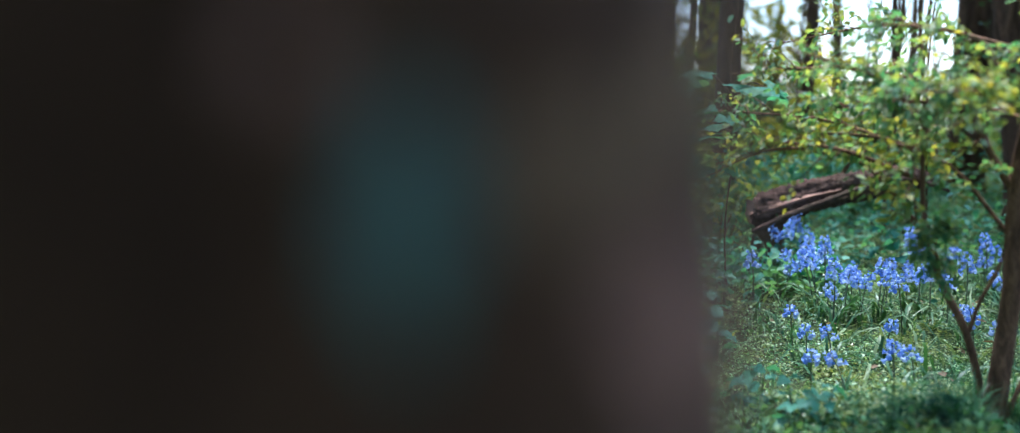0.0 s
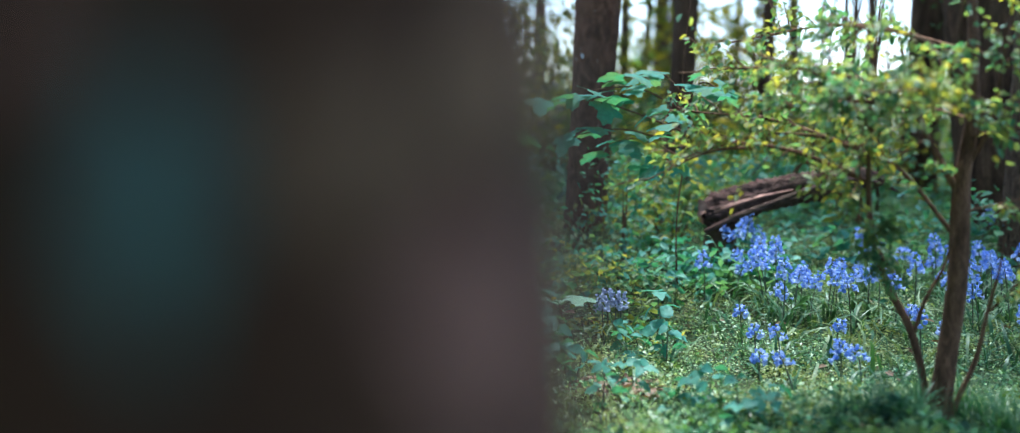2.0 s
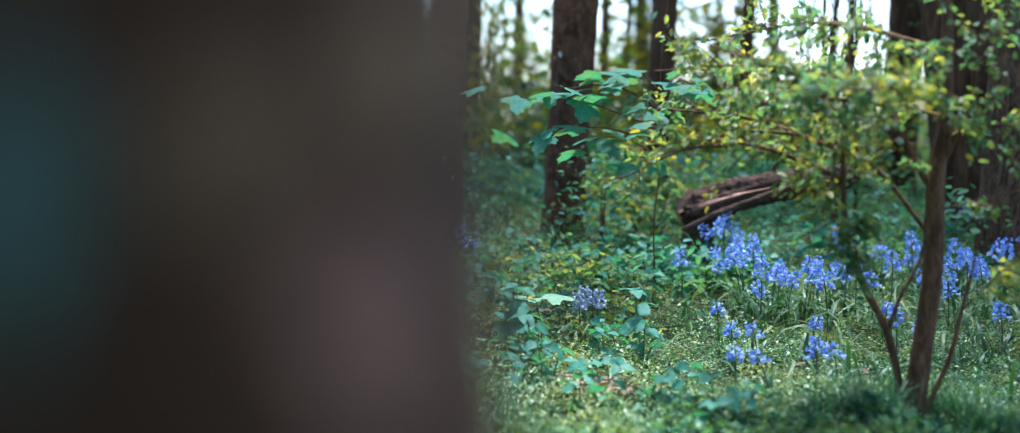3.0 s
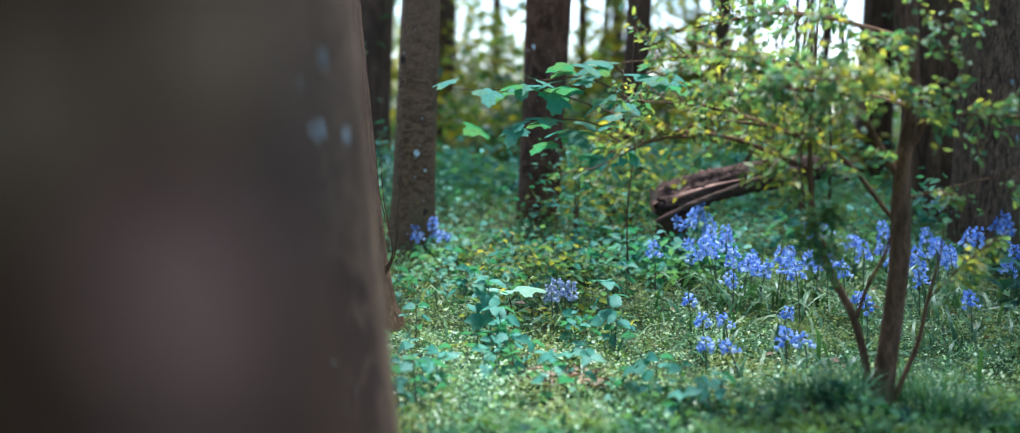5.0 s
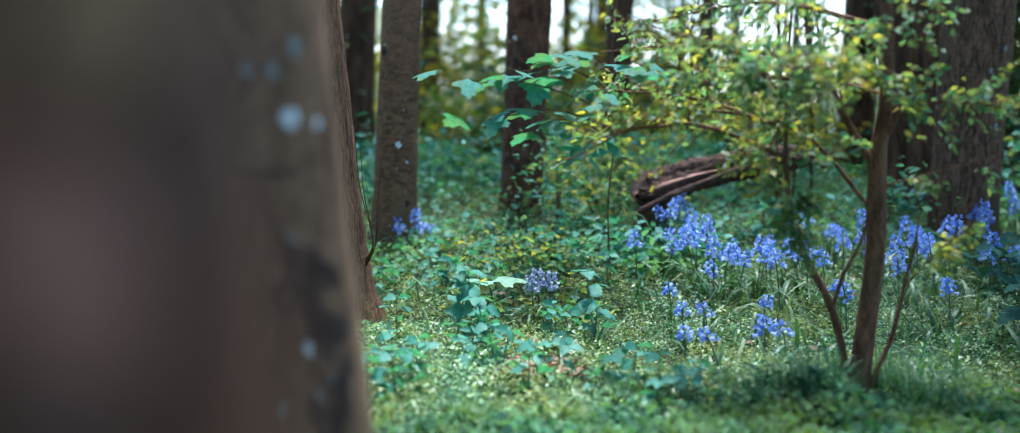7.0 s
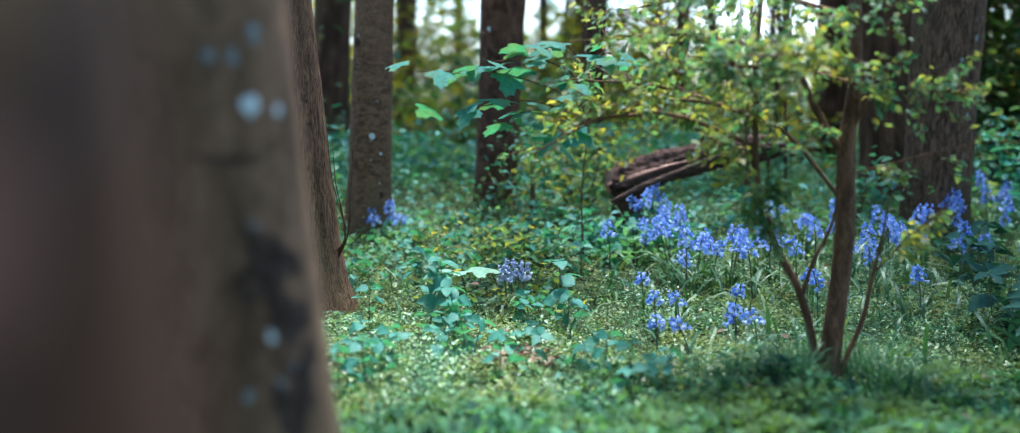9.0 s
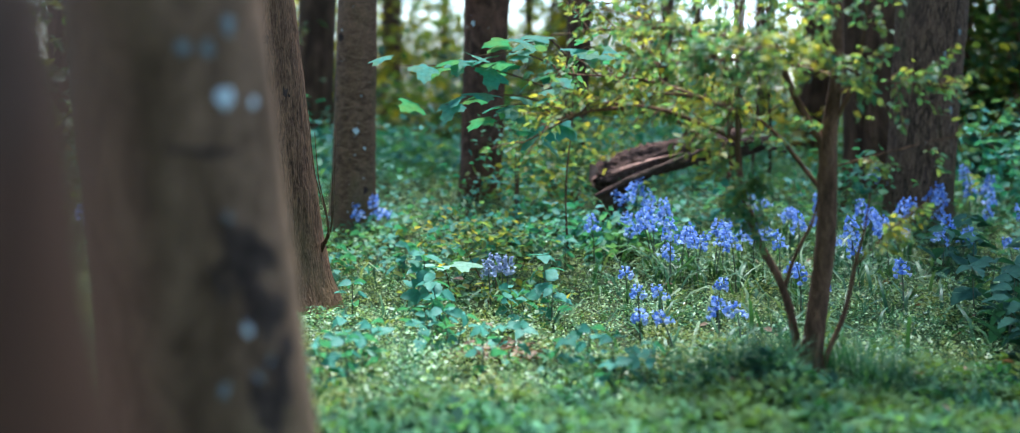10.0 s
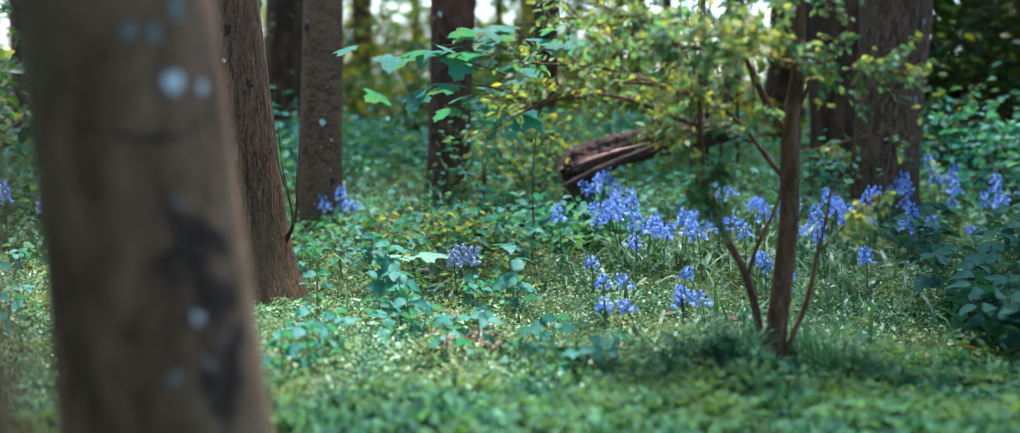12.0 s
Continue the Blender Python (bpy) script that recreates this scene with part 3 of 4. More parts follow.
def maple():
    k = np.random.default_rng(21)
    x0, y0 = 0.93, 4.9
    z0 = float(rise(x0, y0))
    root = new("maple_sapling")
    root.location = (x0, y0, z0)
    part("stem", tube([(0.02, 0, -0.05, 0.005), (0, 0, 0.3, 0.0035), (0.02, 0, 0.6, 0.003), (0.0, 0, 0.9, 0.004), (0.02, 0, 1.2, 0.002)], 30, 8, 0.05, 1), M_TWIG, root, smooth=True)
    # (height on the stem, then the tip: x, y, z)
    tips = [(0.66, -0.68, -0.3, 0.76), (0.6, -0.5, -0.35, 0.62), (0.74, -0.4, -0.3, 0.8), (0.8, -0.22, -0.25, 0.87), (0.55, -0.32, -0.2, 0.6), (0.7, -0.12, -0.3, 0.68), (0.78, 0.12, -0.2, 0.82), (0.5, -0.15, -0.25, 0.5)]
    for h, tx, ty, tz in tips:
        line = [(0.01, 0, h, 0.004), (tx * 0.5, ty * 0.5, (h + tz) / 2 + 0.05, 0.003), (tx, ty, tz, 0.0015)]
        limb = part("limb", tube(line, 14, 6), M_TWIG, root, smooth=True)
        c = smooth_line(line, 11)[4:, :3]
        for n, q in enumerate(c):
            w = math.atan2(ty, tx) + (1.1 if n % 2 else -1.1) + k.normal() * 0.5
            part("leaf", blades(LOBED, q[None] + k.normal(size=(1, 3)) * (0.03, 0.03, 0.02), [w], [-0.3 + k.normal() * 0.2], [k.normal() * 0.3], [k.uniform(0.085, 0.14)], [k.uniform(0.085, 0.14)]), M_MAPLE, limb)
    tagged(root, "young maple with broad lobed blue-green leaves", "sapling")


maple()


# ---- bushes ----
def bush(x, y, lo, hi, rx, ry, n, leaf, mat, label, seed, shape=DIAMOND, group="undergrowth bushes"):
    k = np.random.default_rng(seed)
    z0 = float(rise(x, y))
    root = new("bush")
    root.location = (x, y, z0)
    geo, tips = [], []
    m = max(6, n // 45)
    for s in range(m):
        w, r = k.random() * 6.3, math.sqrt(k.random())
        tip = np.array([math.cos(w) * r * rx, math.sin(w) * r * ry, k.uniform(lo, hi)])
        tips.append(tip)
        b = tip * (0.25, 0.25, 0)
        thick = min(1.0, hi / 0.9)
        geo.append(tube([(*b, 0.012 * thick), (*(b * 0.5 + tip * 0.5 + (0, 0, 0.1 * hi)), 0.007 * thick), (*tip, 0.002 * thick)], 8, 5))
    tagged(part("branch_work", joined(*geo), M_TWIG, root), kind="stuff")
    c = np.repeat(np.array(tips), 45, 0)
    p = c + k.normal(size=c.shape) * (0.17 * leaf / 0.05, 0.17 * leaf / 0.05, 0.07 * leaf / 0.05)
    p[:, 2] = np.maximum(p[:, 2], 0.03)
    q = len(p)
    foliage = part("foliage", blades(shape, p, k.random(q) * 6.3, k.normal(size=q) * 0.4 - 0.15, k.normal(size=q) * 0.5, leaf * k.uniform(0.6, 1.4, q), leaf * k.uniform(0.5, 0.9, q)), mat, root)
    tagged(foliage, kind="stuff")
    return tagged(root, label, "bush", group)


bush(0.79, 5.5, 0.05, 0.42, 0.03, 0.06, 300, 0.035, M_NETTLE, "small leafy shrub with layered blue-green leaves", 31, OVAL)
bush(1.04, 5.75, 0.08, 0.36, 0.2, 0.2, 500, 0.04, M_SAPLING, "low shrub with yellow-green leaves beside the log", 32, OVAL)
bush(0.62, 4.35, 0.03, 0.22, 0.2, 0.15, 300, 0.035, M_SAPLING, "low yellow-green seedling bush in the undergrowth", 33, OVAL)
bush(0.6, 4.95, 0.03, 0.17, 0.1, 0.06, 420, 0.03, M_SAPLING, "low clump of bright yellow-green seedlings", 51, OVAL)
bush(1.05, 6.6, 0.05, 0.3, 0.3, 0.2, 500, 0.05, M_SAPLING, "low sunlit shrub between the trunks", 52, OVAL)
bush(2.32, 5.65, 0.03, 0.26, 0.16, 0.1, 260, 0.045, M_NETTLE, "leafy herbs at the foot of the ridged tree", 53, OVAL)
bush(1.25, 5.08, 0.02, 0.09, 0.24, 0.06, 360, 0.045, M_NETTLE, "low leafy herbs in front of the fallen log", 38, OVAL)
for n, (x, y, hi) in enumerate([(0.3, 7.2, 0.16), (1.1, 7.0, 0.22), (1.9, 7.2, 0.25), (-0.6, 6.6, 0.2), (2.2, 8.0, 0.25), (-0.2, 7.6, 0.15), (3.6, 7.0, 0.4)]):
    bush(x, y, 0.03, hi, 0.5, 0.35, 900, 0.06, M_NETTLE, "mounded blue-green undergrowth between the trees", 140 + n, OVAL)
bush(5.1, 8.6, 0.1, 2.4, 1.0, 0.7, 4000, 0.09, M_BUSH, "tall dark bush closing the wood edge", 39, OVAL)
bush(4.2, 7.0, 0.1, 1.9, 0.8, 0.7, 5000, 0.07, M_BUSH, "dense dark bush with yellowing leaves behind the tree", 34, OVAL)
bush(3.8, 7.7, 0.3, 2.2, 0.4, 0.5, 2600, 0.075, M_BUSH, "tall leafy bush with dark and golden leaves", 33, OVAL)
bush(3.5, 5.6, 0.02, 0.5, 0.5, 0.6, 1500, 0.055, M_NETTLE, "low dark green bramble bush", 35, OVAL)
bush(-1.5, 5.4, 0.05, 1.3, 0.5, 0.6, 2200, 0.065, M_BUSH, "tall bush with dark green and yellow leaves", 36, OVAL)
bush(-1.15, 8.2, 0.1, 1.4, 0.4, 0.5, 1800, 0.08, M_BUSH, "leafy bush between the trunks", 37)
for n, (x, y, hi, r, mat) in enumerate([(0.9, 9.5, 0.6, 0.6, M_BUSH), (2.3, 9.0, 0.4, 0.8, M_GOLD), (3.2, 11.5, 0.4, 0.9, M_BUSH), (1.6, 12.5, 1.7, 0.7, M_GOLD), (2.6, 13.0, 1.9, 0.45, M_GOLD), (4.6, 10.0, 0.7, 0.9, M_BUSH), (6.2, 11.0, 1.6, 1.2, M_BUSH),
        (0.15, 16.5, 1.9, 0.6, M_BUSH), (-0.3, 13.0, 1.7, 1.2, M_GOLD), (-2.2, 12.0, 2.6, 1.4, M_BUSH), (0.7, 17.0, 1.5, 1.6, M_BUSH), (-3.8, 17.0, 3.2, 2.0, M_BUSH), (3.6, 17.0, 0.4, 1.8, M_BUSH), (6.5, 17.5, 0.5, 2.0, M_BUSH), (8.8, 16.0, 1.8, 1.8, M_GOLD), (5.0, 8.2, 0.9, 0.8, M_NETTLE),
        (-1.5, 22.0, 2.2, 2.4, M_GOLD), (2.0, 22.0, 1.3, 1.4, M_BUSH), (6.0, 25.0, 0.5, 3.0, M_BUSH), (10.5, 24.0, 1.6, 2.6, M_BUSH)]):
    bush(x, y, 0.05, hi, r, r * 0.7, 1400, 0.07 + 0.004 * y, mat, "loose woodland bush with sunlit leaves further back", 40 + n)
# bushes out of sight, put here to hold sky light off the closest trunks
for n, (x, y) in enumerate([(-1.3, -1.8), (0.6, -3.4), (3.0, -3.6), (-2.2, -0.8), (-2.6, 2.4), (-2.0, 0.9)]):
    bush(x, y, 0.1, 2.2, 0.8, 0.7, 2200, 0.12, M_BUSH, "dense bush added out of view to darken the near trunks", 80 + n)
# far hedge and field edge
k = np.random.default_rng(99)
q = 9000
w = k.uniform(-0.75, 0.95, q)
d = k.uniform(28, 60, q)
p = np.stack([d * np.sin(w), d * np.cos(w), np.zeros(q)], 1)
p[:, 2] = 0.05 + k.random(q) ** 1.5 * (0.5 + 2.2 * (blot(p[:, 0], p[:, 1], 0.25) > 0.62) + 1.0 * (w < -0.02))
hedge = part("far_undergrowth", blades(DIAMOND, p, k.random(q) * 6.3, k.normal(size=q) * 0.5, k.normal(size=q) * 0.6, k.uniform(0.3, 0.8, q), k.uniform(0.3, 0.6, q)), M_BUSH)
tagged(hedge, "distant low undergrowth at the edge of the wood", "undergrowth", kind="stuff")


# ---- bluebells ----
def bell_geo():
    a = np.linspace(0, 2 * np.pi, 6, endpoint=False)
    rings = [(0.0, 0.0022), (0.003, 0.005), (0.014, 0.0058), (0.021, 0.0145)]
    v = np.concatenate([np.stack([np.full(6, x), r * np.cos(a), r * np.sin(a)], 1) for x, r in rings])
    f = [(i * 6 + j, i * 6 + (j + 1) % 6, i * 6 + 6 + (j + 1) % 6, i * 6 + 6 + j) for i in range(3) for j in range(6)]
    return v, np.array(f)


BELL = bell_geo()


def bluebell(seed, height, bells, lean, mat=None, spread=1.0):
    k = np.random.default_rng(seed)
    root = new("bluebell")
    w = k.random() * 6.3
    top = np.array([math.cos(w) * lean, math.sin(w) * lean, height])
    stem = [(0, 0, -0.02, 0.0026), (top[0] * 0.2, top[1] * 0.2, height * 0.45, 0.0024), (top[0] * 0.6, top[1] * 0.6, height * 0.82, 0.002), (*top, 0.001)]
    part("stalk", tube(stem, 12, 5), M_STALK, root)
    c = smooth_line(stem, 40)[:, :3]
    n = bells
    t = np.linspace(0.74, 1.0, n) * 39
    base = c[t.astype(int)]
    yaw = np.arange(n) * 2.4 + k.normal(size=n) * 0.3
    out = np.stack([np.cos(yaw), np.sin(yaw), np.zeros(n)], 1) * (0.017 * spread * np.linspace(1.2, 0.5, n) * k.uniform(0.6, 1.2, n))[:, None]
    size = np.linspace(0.66, 0.4, n)
    v, f = blades(BELL, base + out + (0, 0, 0.004), yaw, k.normal(size=n) * 0.4 - 0.3, 0, size * 1.0, size * 1.1)
    head = part("flower_head", (v, f), mat or M_BELL, root, "violet-blue hanging bells")
    m = 5
    part("leaf_tuft", blades(STRIP, np.zeros((m, 3)) + k.normal(size=(m, 3)) * (0.008, 0.008, 0), k.random(m) * 6.3, k.uniform(0.25, 0.95, m), k.normal(size=m) * 0.2, height * k.uniform(0.65, 1.1, m), 0.0085, 1.6), M_STRAP, root, "glossy strap leaves")
    return tagged(root, "violet-blue bluebell in flower among green leaves", "bluebell", "bluebells")


k = np.random.default_rng(5)
BELLS = [bluebell(100 + n, h, b, l) for n, (h, b, l) in enumerate([(0.19, 20, 0.03), (0.23, 24, 0.02), (0.26, 28, 0.04), (0.15, 15, 0.04), (0.21, 20, 0.05), (0.28, 30, 0.02)])]
PALE = bluebell(120, 0.19, 22, 0.015, M_PALE_BELL, 0.8)
tagged(PALE, "fading grey-blue bluebell going to seed")
spots = []
# clumps over the glade: low ones by the sapling, taller ones up to the trees behind
LOW = [(1.05, 3.86), (0.99, 3.55), (1.05, 3.47), (1.2, 3.46), (1.27, 3.52), (1.05, 4.17), (1.13, 3.79), (1.31, 3.98), (1.24, 4.36), (1.04, 4.73), (1.16, 4.77), (1.61, 3.99), (1.64, 4.2), (1.52, 4.35), (1.98, 3.98), (1.69, 3.92)]
HIGH = [(1.35, 4.91), (1.32, 4.67), (1.4, 4.65), (1.52, 4.64), (1.5, 4.5), (1.23, 4.48), (1.29, 4.44), (1.88, 5.19), (1.76, 4.87), (1.68, 4.45), (1.93, 4.96), (1.97, 4.66), (1.93, 4.35), (2.22, 4.95), (2.51, 5.6), (2.62, 5.24), (2.55, 5.2),
        (2.32, 4.82), (3.07, 5.7), (2.8, 5.23), (2.37, 4.59), (2.58, 4.61), (3.09, 5.17), (2.96, 5.06), (1.29, 5.3), (1.18, 5.04), (1.28, 5.14), (2.02, 4.9), (1.63, 4.56), (2.08, 4.48), (2.93, 5.5), (3.4, 4.9), (0.14, 5.55), (0.07, 5.62), (-1.1, 4.9)]
for group, most, s in ((LOW, 1, 0.02), (HIGH, 3, 0.05)):
    for x, y in group:
        for _ in range(int(k.integers((most + 1) // 2, most + 1))):
            spots.append((x + k.normal() * s, y + k.normal() * s))
first = set()
for x, y in spots:
    n = int(k.integers(len(BELLS)))
    if y < 4.25 or y > 5.5 and x < 1:
        n = (0, 3, 3)[n % 3]
    m = pose(x, y, float(rise(x, y)), k.normal() * 5, k.normal() * 5, k.random() * 360)
    if n not in first:
        first.add(n)
        BELLS[n].matrix_basis = m
    else:
        copy_thing(BELLS[n], m)
for n in range(4):
    x, y = 0.61 + k.normal() * 0.025, 4.2 + k.normal() * 0.03
    m = pose(x, y, float(rise(x, y)), k.normal() * 4, k.normal() * 4, k.random() * 360)
    if n == 0:
        PALE.matrix_basis = m
    else:
        copy_thing(PALE, m)


# ---- nettles and broad leaves ----
def nettle(seed, height, leaf, tiers=5, mat=None):
    k = np.random.default_rng(seed)
    root = new("nettle")
    b = k.normal(size=2) * 0.03
    stem = [(0, 0, -0.02, 0.0026), (b[0] * 0.4, b[1] * 0.4, height * 0.5, 0.0022), (b[0], b[1], height, 0.0012)]
    part("stem", tube(stem, 8, 5), M_STALK, root)
    c = smooth_line(stem, 30)[:, :3]
    pos, yaw, size, pit = [], [], [], []
    for t in range(tiers):
        s = 0.3 + 0.68 * t / (tiers - 1)
        for h in range(2 if t < tiers - 1 else 4):
            w = t * 1.57 + h * (3.14 if t < tiers - 1 else 1.57) + k.normal() * 0.25
            reach = leaf * (0.35 if t < tiers - 1 else 0.1)
            pos.append(c[int(s * 29)] + (math.cos(w) * reach, math.sin(w) * reach, 0.01))
            yaw.append(w), size.append(leaf * (1.1 - 0.45 * abs(s - 0.55)) * k.uniform(0.8, 1.15)), pit.append(k.normal() * 0.35 - 0.2)
    for p, w, s, t in zip(pos, yaw, size, pit):
        part("leaf", blades(TOOTHED, p[None], [w], [t], [k.normal() * 0.45], [s], [s * 0.95]), mat or M_NETTLE, root)
    return tagged(root, "leafy green nettle with toothed leaves", "nettle", "nettles")


k = np.random.default_rng(15)
NETTLES = [nettle(200 + n, h, l, t) for n, (h, l, t) in enumerate([(0.13, 0.05, 4), (0.18, 0.058, 5), (0.095, 0.046, 3), (0.23, 0.062, 5)])]
spots = []
for x, y, s, n in [(0.73, 3.9, 0.06, 5), (0.34, 3.5, 0.12, 9), (0.15, 3.35, 0.06, 4), (0.13, 3.0, 0.03, 4), (0.64, 3.1, 0.12, 6), (0.82, 3.05, 0.05, 3), (0.2, 3.9, 0.1, 3), (0.3, 5.0, 0.22, 14), (0.75, 5.1, 0.22, 14), (0.3, 5.5, 0.15, 4), (0.45, 4.6, 0.12, 3),
                   (0.9, 5.2, 0.3, 10), (1.5, 5.4, 0.3, 10), (1.12, 5.05, 0.09, 6), (1.35, 5.1, 0.1, 3), (-1.0, 4.2, 0.3, 8), (-0.75, 3.5, 0.15, 4)]:
    for _ in range(n):
        spots.append((x + k.normal() * s, y + k.normal() * s))
first = set()
for x, y in spots:
    n = int(k.integers(len(NETTLES)))
    if y < 3.6 and x < 1.5 or y > 4.5 and x < 1.6:
        n = (0, 2, 2)[n % 3]
    m = pose(x, y, float(rise(x, y)), k.normal() * 6, k.normal() * 6, k.random() * 360)
    if n not in first:
        first.add(n)
        NETTLES[n].matrix_basis = m
    else:
        copy_thing(NETTLES[n], m)


# nettles whose darker leaf colour stands in for shade
DARK = nettle(230, 0.2, 0.075, 5, M_SHADED_NETTLE)
tagged(DARK, "broad-leaved nettle with deep shade put into its leaf colour", "herb", "dark herbs")
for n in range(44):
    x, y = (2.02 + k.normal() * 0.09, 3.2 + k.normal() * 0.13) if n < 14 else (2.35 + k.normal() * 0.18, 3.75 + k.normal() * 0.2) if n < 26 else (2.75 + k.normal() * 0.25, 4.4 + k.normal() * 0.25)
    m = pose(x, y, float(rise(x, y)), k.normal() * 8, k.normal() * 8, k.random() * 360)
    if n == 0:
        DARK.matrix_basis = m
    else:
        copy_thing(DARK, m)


def pale_leaf():
    root = new("broad_leaf_plant")
    x, y = 0.42, 4.12
    root.location = (x, y, float(rise(x, y)))
    part("stem", tube([(0.03, 0, -0.02, 0.003), (0.02, 0, 0.08, 0.0025), (0.0, 0, 0.165, 0.0018)], 10, 6), M_TWIG, root)
    for w, s in ((0.1, 0.13), (3.0, 0.11), (4.6, 0.08)):
        part("leaf", blades(LOBED, np.array([(0.0, 0, 0.167)]), [w], [0.08], [0.1], [s], [s]), M_PALE, root)
    tagged(root, "single maple seedling holding flat pale leaves", "seedling")


pale_leaf()

# twigs that sprout from the side of the furrowed trunk
for n, (tx, tz) in enumerate(((0.057, 0.674), (-0.016, 0.6), (-0.035, 0.64), (0.045, 0.5))):
    line = [(-0.005, 4.24, 0.17 + 0.012 * n, 0.003), (0.036 + 0.1 * (tx - 0.036), 4.15, 0.27, 0.0024), (0.036 + 0.75 * (tx - 0.036), 4.15, 0.27 + 0.55 * (tz - 0.27), 0.0018), (tx, 4.15, tz, 0.0009)]
    q = TA.location
    part("shoot", tube([(x - q[0], y - q[1], z - q[2], r) for x, y, z, r in line], 24, 5, 0.1, n), M_TWIG, TA, "thin bare shoot")


# ---- lichen and scar on the spotted trunk ----
def lichen(tree_ob, eye_x, z, size, cy, cx, r, name="lichen", mat=None, seed=0, tall=1.3):
    """A raised irregular patch on the trunk's near face; eye_x: sideways place from the trunk's middle, as a share of its radius."""
    k = np.random.default_rng(seed)
    a = np.linspace(0, 2 * np.pi, 14, endpoint=False)
    rr = size * (1 + 0.22 * k.normal(size=14))
    th = math.asin(eye_x)
    v = [(math.sin(th) * (r * 1.035), -math.cos(th) * (r * 1.035), z)]
    for p, q in zip(a, rr):
        t = th + q * math.cos(p) / r
        v.append((math.sin(t) * r * 1.012, -math.cos(t) * r * 1.012, z + q * tall * math.sin(p)))
    v = np.array(v) + (cx, cy, 0) - np.array(tree_ob.location)
    part(name, (v, np.array([(0, 1 + i, 1 + (i + 1) % 14) for i in range(14)])), mat or M_LICHEN, tree_ob, smooth=True)


def middle(z):
    s = (z - 0.27) / 0.55
    return 0.012 - 0.055 * s, 0.135 - 0.011 * s


for n, (ex, z, size) in enumerate([(0.6, 0.722, 0.012), (0.84, 0.718, 0.0065), (0.56, 0.425, 0.007)]):
    cx, r = middle(z)
    lichen(T2, ex, z, size, 1.66, cx, r, seed=n)
M_DULL, nt, b = material("thin_lichen", 0.9, 0.1)
n = noise_node(nt, 90, 4)
nt.links.new(ramp(nt, n.outputs[0], [(0.3, (0.1, 0.115, 0.11)), (0.7, (0.25, 0.27, 0.265))]).outputs[0], b.inputs["Base Color"])
bump(nt, b, n.outputs[0], 0.6, 0.002)
for n, (ex, z, size) in enumerate([(0.26, 0.785, 0.008), (0.48, 0.785, 0.008), (0.7, 0.815, 0.01), (0.6, 0.36, 0.008), (0.3, 0.35, 0.007), (0.5, 0.57, 0.006), (0.72, 0.38, 0.006)]):
    cx, r = middle(z)
    lichen(T2, ex, z, size, 1.66, cx, r, "lichen", M_DULL, 50 + n)
M_SCAR, nt, b = material("dark_scar", 0.95, 0.1)
n = noise_node(nt, 40, 5)
nt.links.new(ramp(nt, n.outputs[0], [(0.3, (0.018, 0.012, 0.009)), (0.7, (0.07, 0.046, 0.034))]).outputs[0], b.inputs["Base Color"])
bump(nt, b, n.outputs[0], 0.8, 0.004)
for n, (ex, z, size, tall) in enumerate([(0.62, 0.5, 0.042, 1.5), (0.75, 0.42, 0.036, 1.6), (0.82, 0.36, 0.03, 1.8), (0.68, 0.29, 0.042, 2.0)]):
    cx, r = middle(z)
    lichen(T2, ex, z, size, 1.66, cx, r * 0.998, "scar", M_SCAR, 30 + n, tall)

lichen(T2, 0.35, 0.655, 0.055, 1.66, middle(0.655)[0], middle(0.655)[1] * 0.997, "crease", M_SCAR, 41, 0.12)
# pale spots and knots on the trunks behind
for n, (ob, ex, z, size, cy, cx, r, name, mat) in enumerate([
        (TB, 0.1, 0.56, 0.011, 5.8, 0.059, 0.097, "lichen", M_LICHEN), (TB, 0.5, 0.48, 0.006, 5.8, 0.058, 0.098, "lichen", M_LICHEN), (TB, 0.3, 0.72, 0.005, 5.8, 0.062, 0.096, "lichen", M_DULL),
        (TB, -0.2, 0.43, 0.014, 5.8, 0.057, 0.098, "knot", M_SCAR), (TB, -0.75, 0.98, 0.018, 5.8, 0.066, 0.093, "knot", M_SCAR), (TB, 0.65, 0.28, 0.02, 5.8, 0.053, 0.1, "knot", M_SCAR),
        (TC, -0.6, 1.08, 0.012, 6.15, 0.684, 0.11, "lichen", M_LICHEN), (TC, 0.2, 0.95, 0.007, 6.15, 0.681, 0.109, "lichen", M_DULL),
        (TD, 0.45, 0.7, 0.012, 5.52, 2.658, 0.15, "lichen", M_DULL), (TD, 0.1, 0.95, 0.009, 5.52, 2.664, 0.154, "lichen", M_DULL), (TD, 0.55, 1.05, 0.01, 5.52, 2.667, 0.155, "lichen", M_DULL), (TD, -0.3, 0.55, 0.008, 5.52, 2.656, 0.148, "lichen", M_DULL),
        (TA, 0.35, 0.9, 0.014, 4.27, -0.228, 0.149, "knot", M_SCAR), (TA, 0.62, 0.72, 0.02, 4.27, -0.21, 0.151, "knot", M_SCAR), (TA, 0.2, 0.8, 0.006, 4.27, -0.217, 0.15, "lichen", M_LICHEN)]):
    lichen(ob, ex, z, size, cy, cx, r, name, mat, 90 + n)


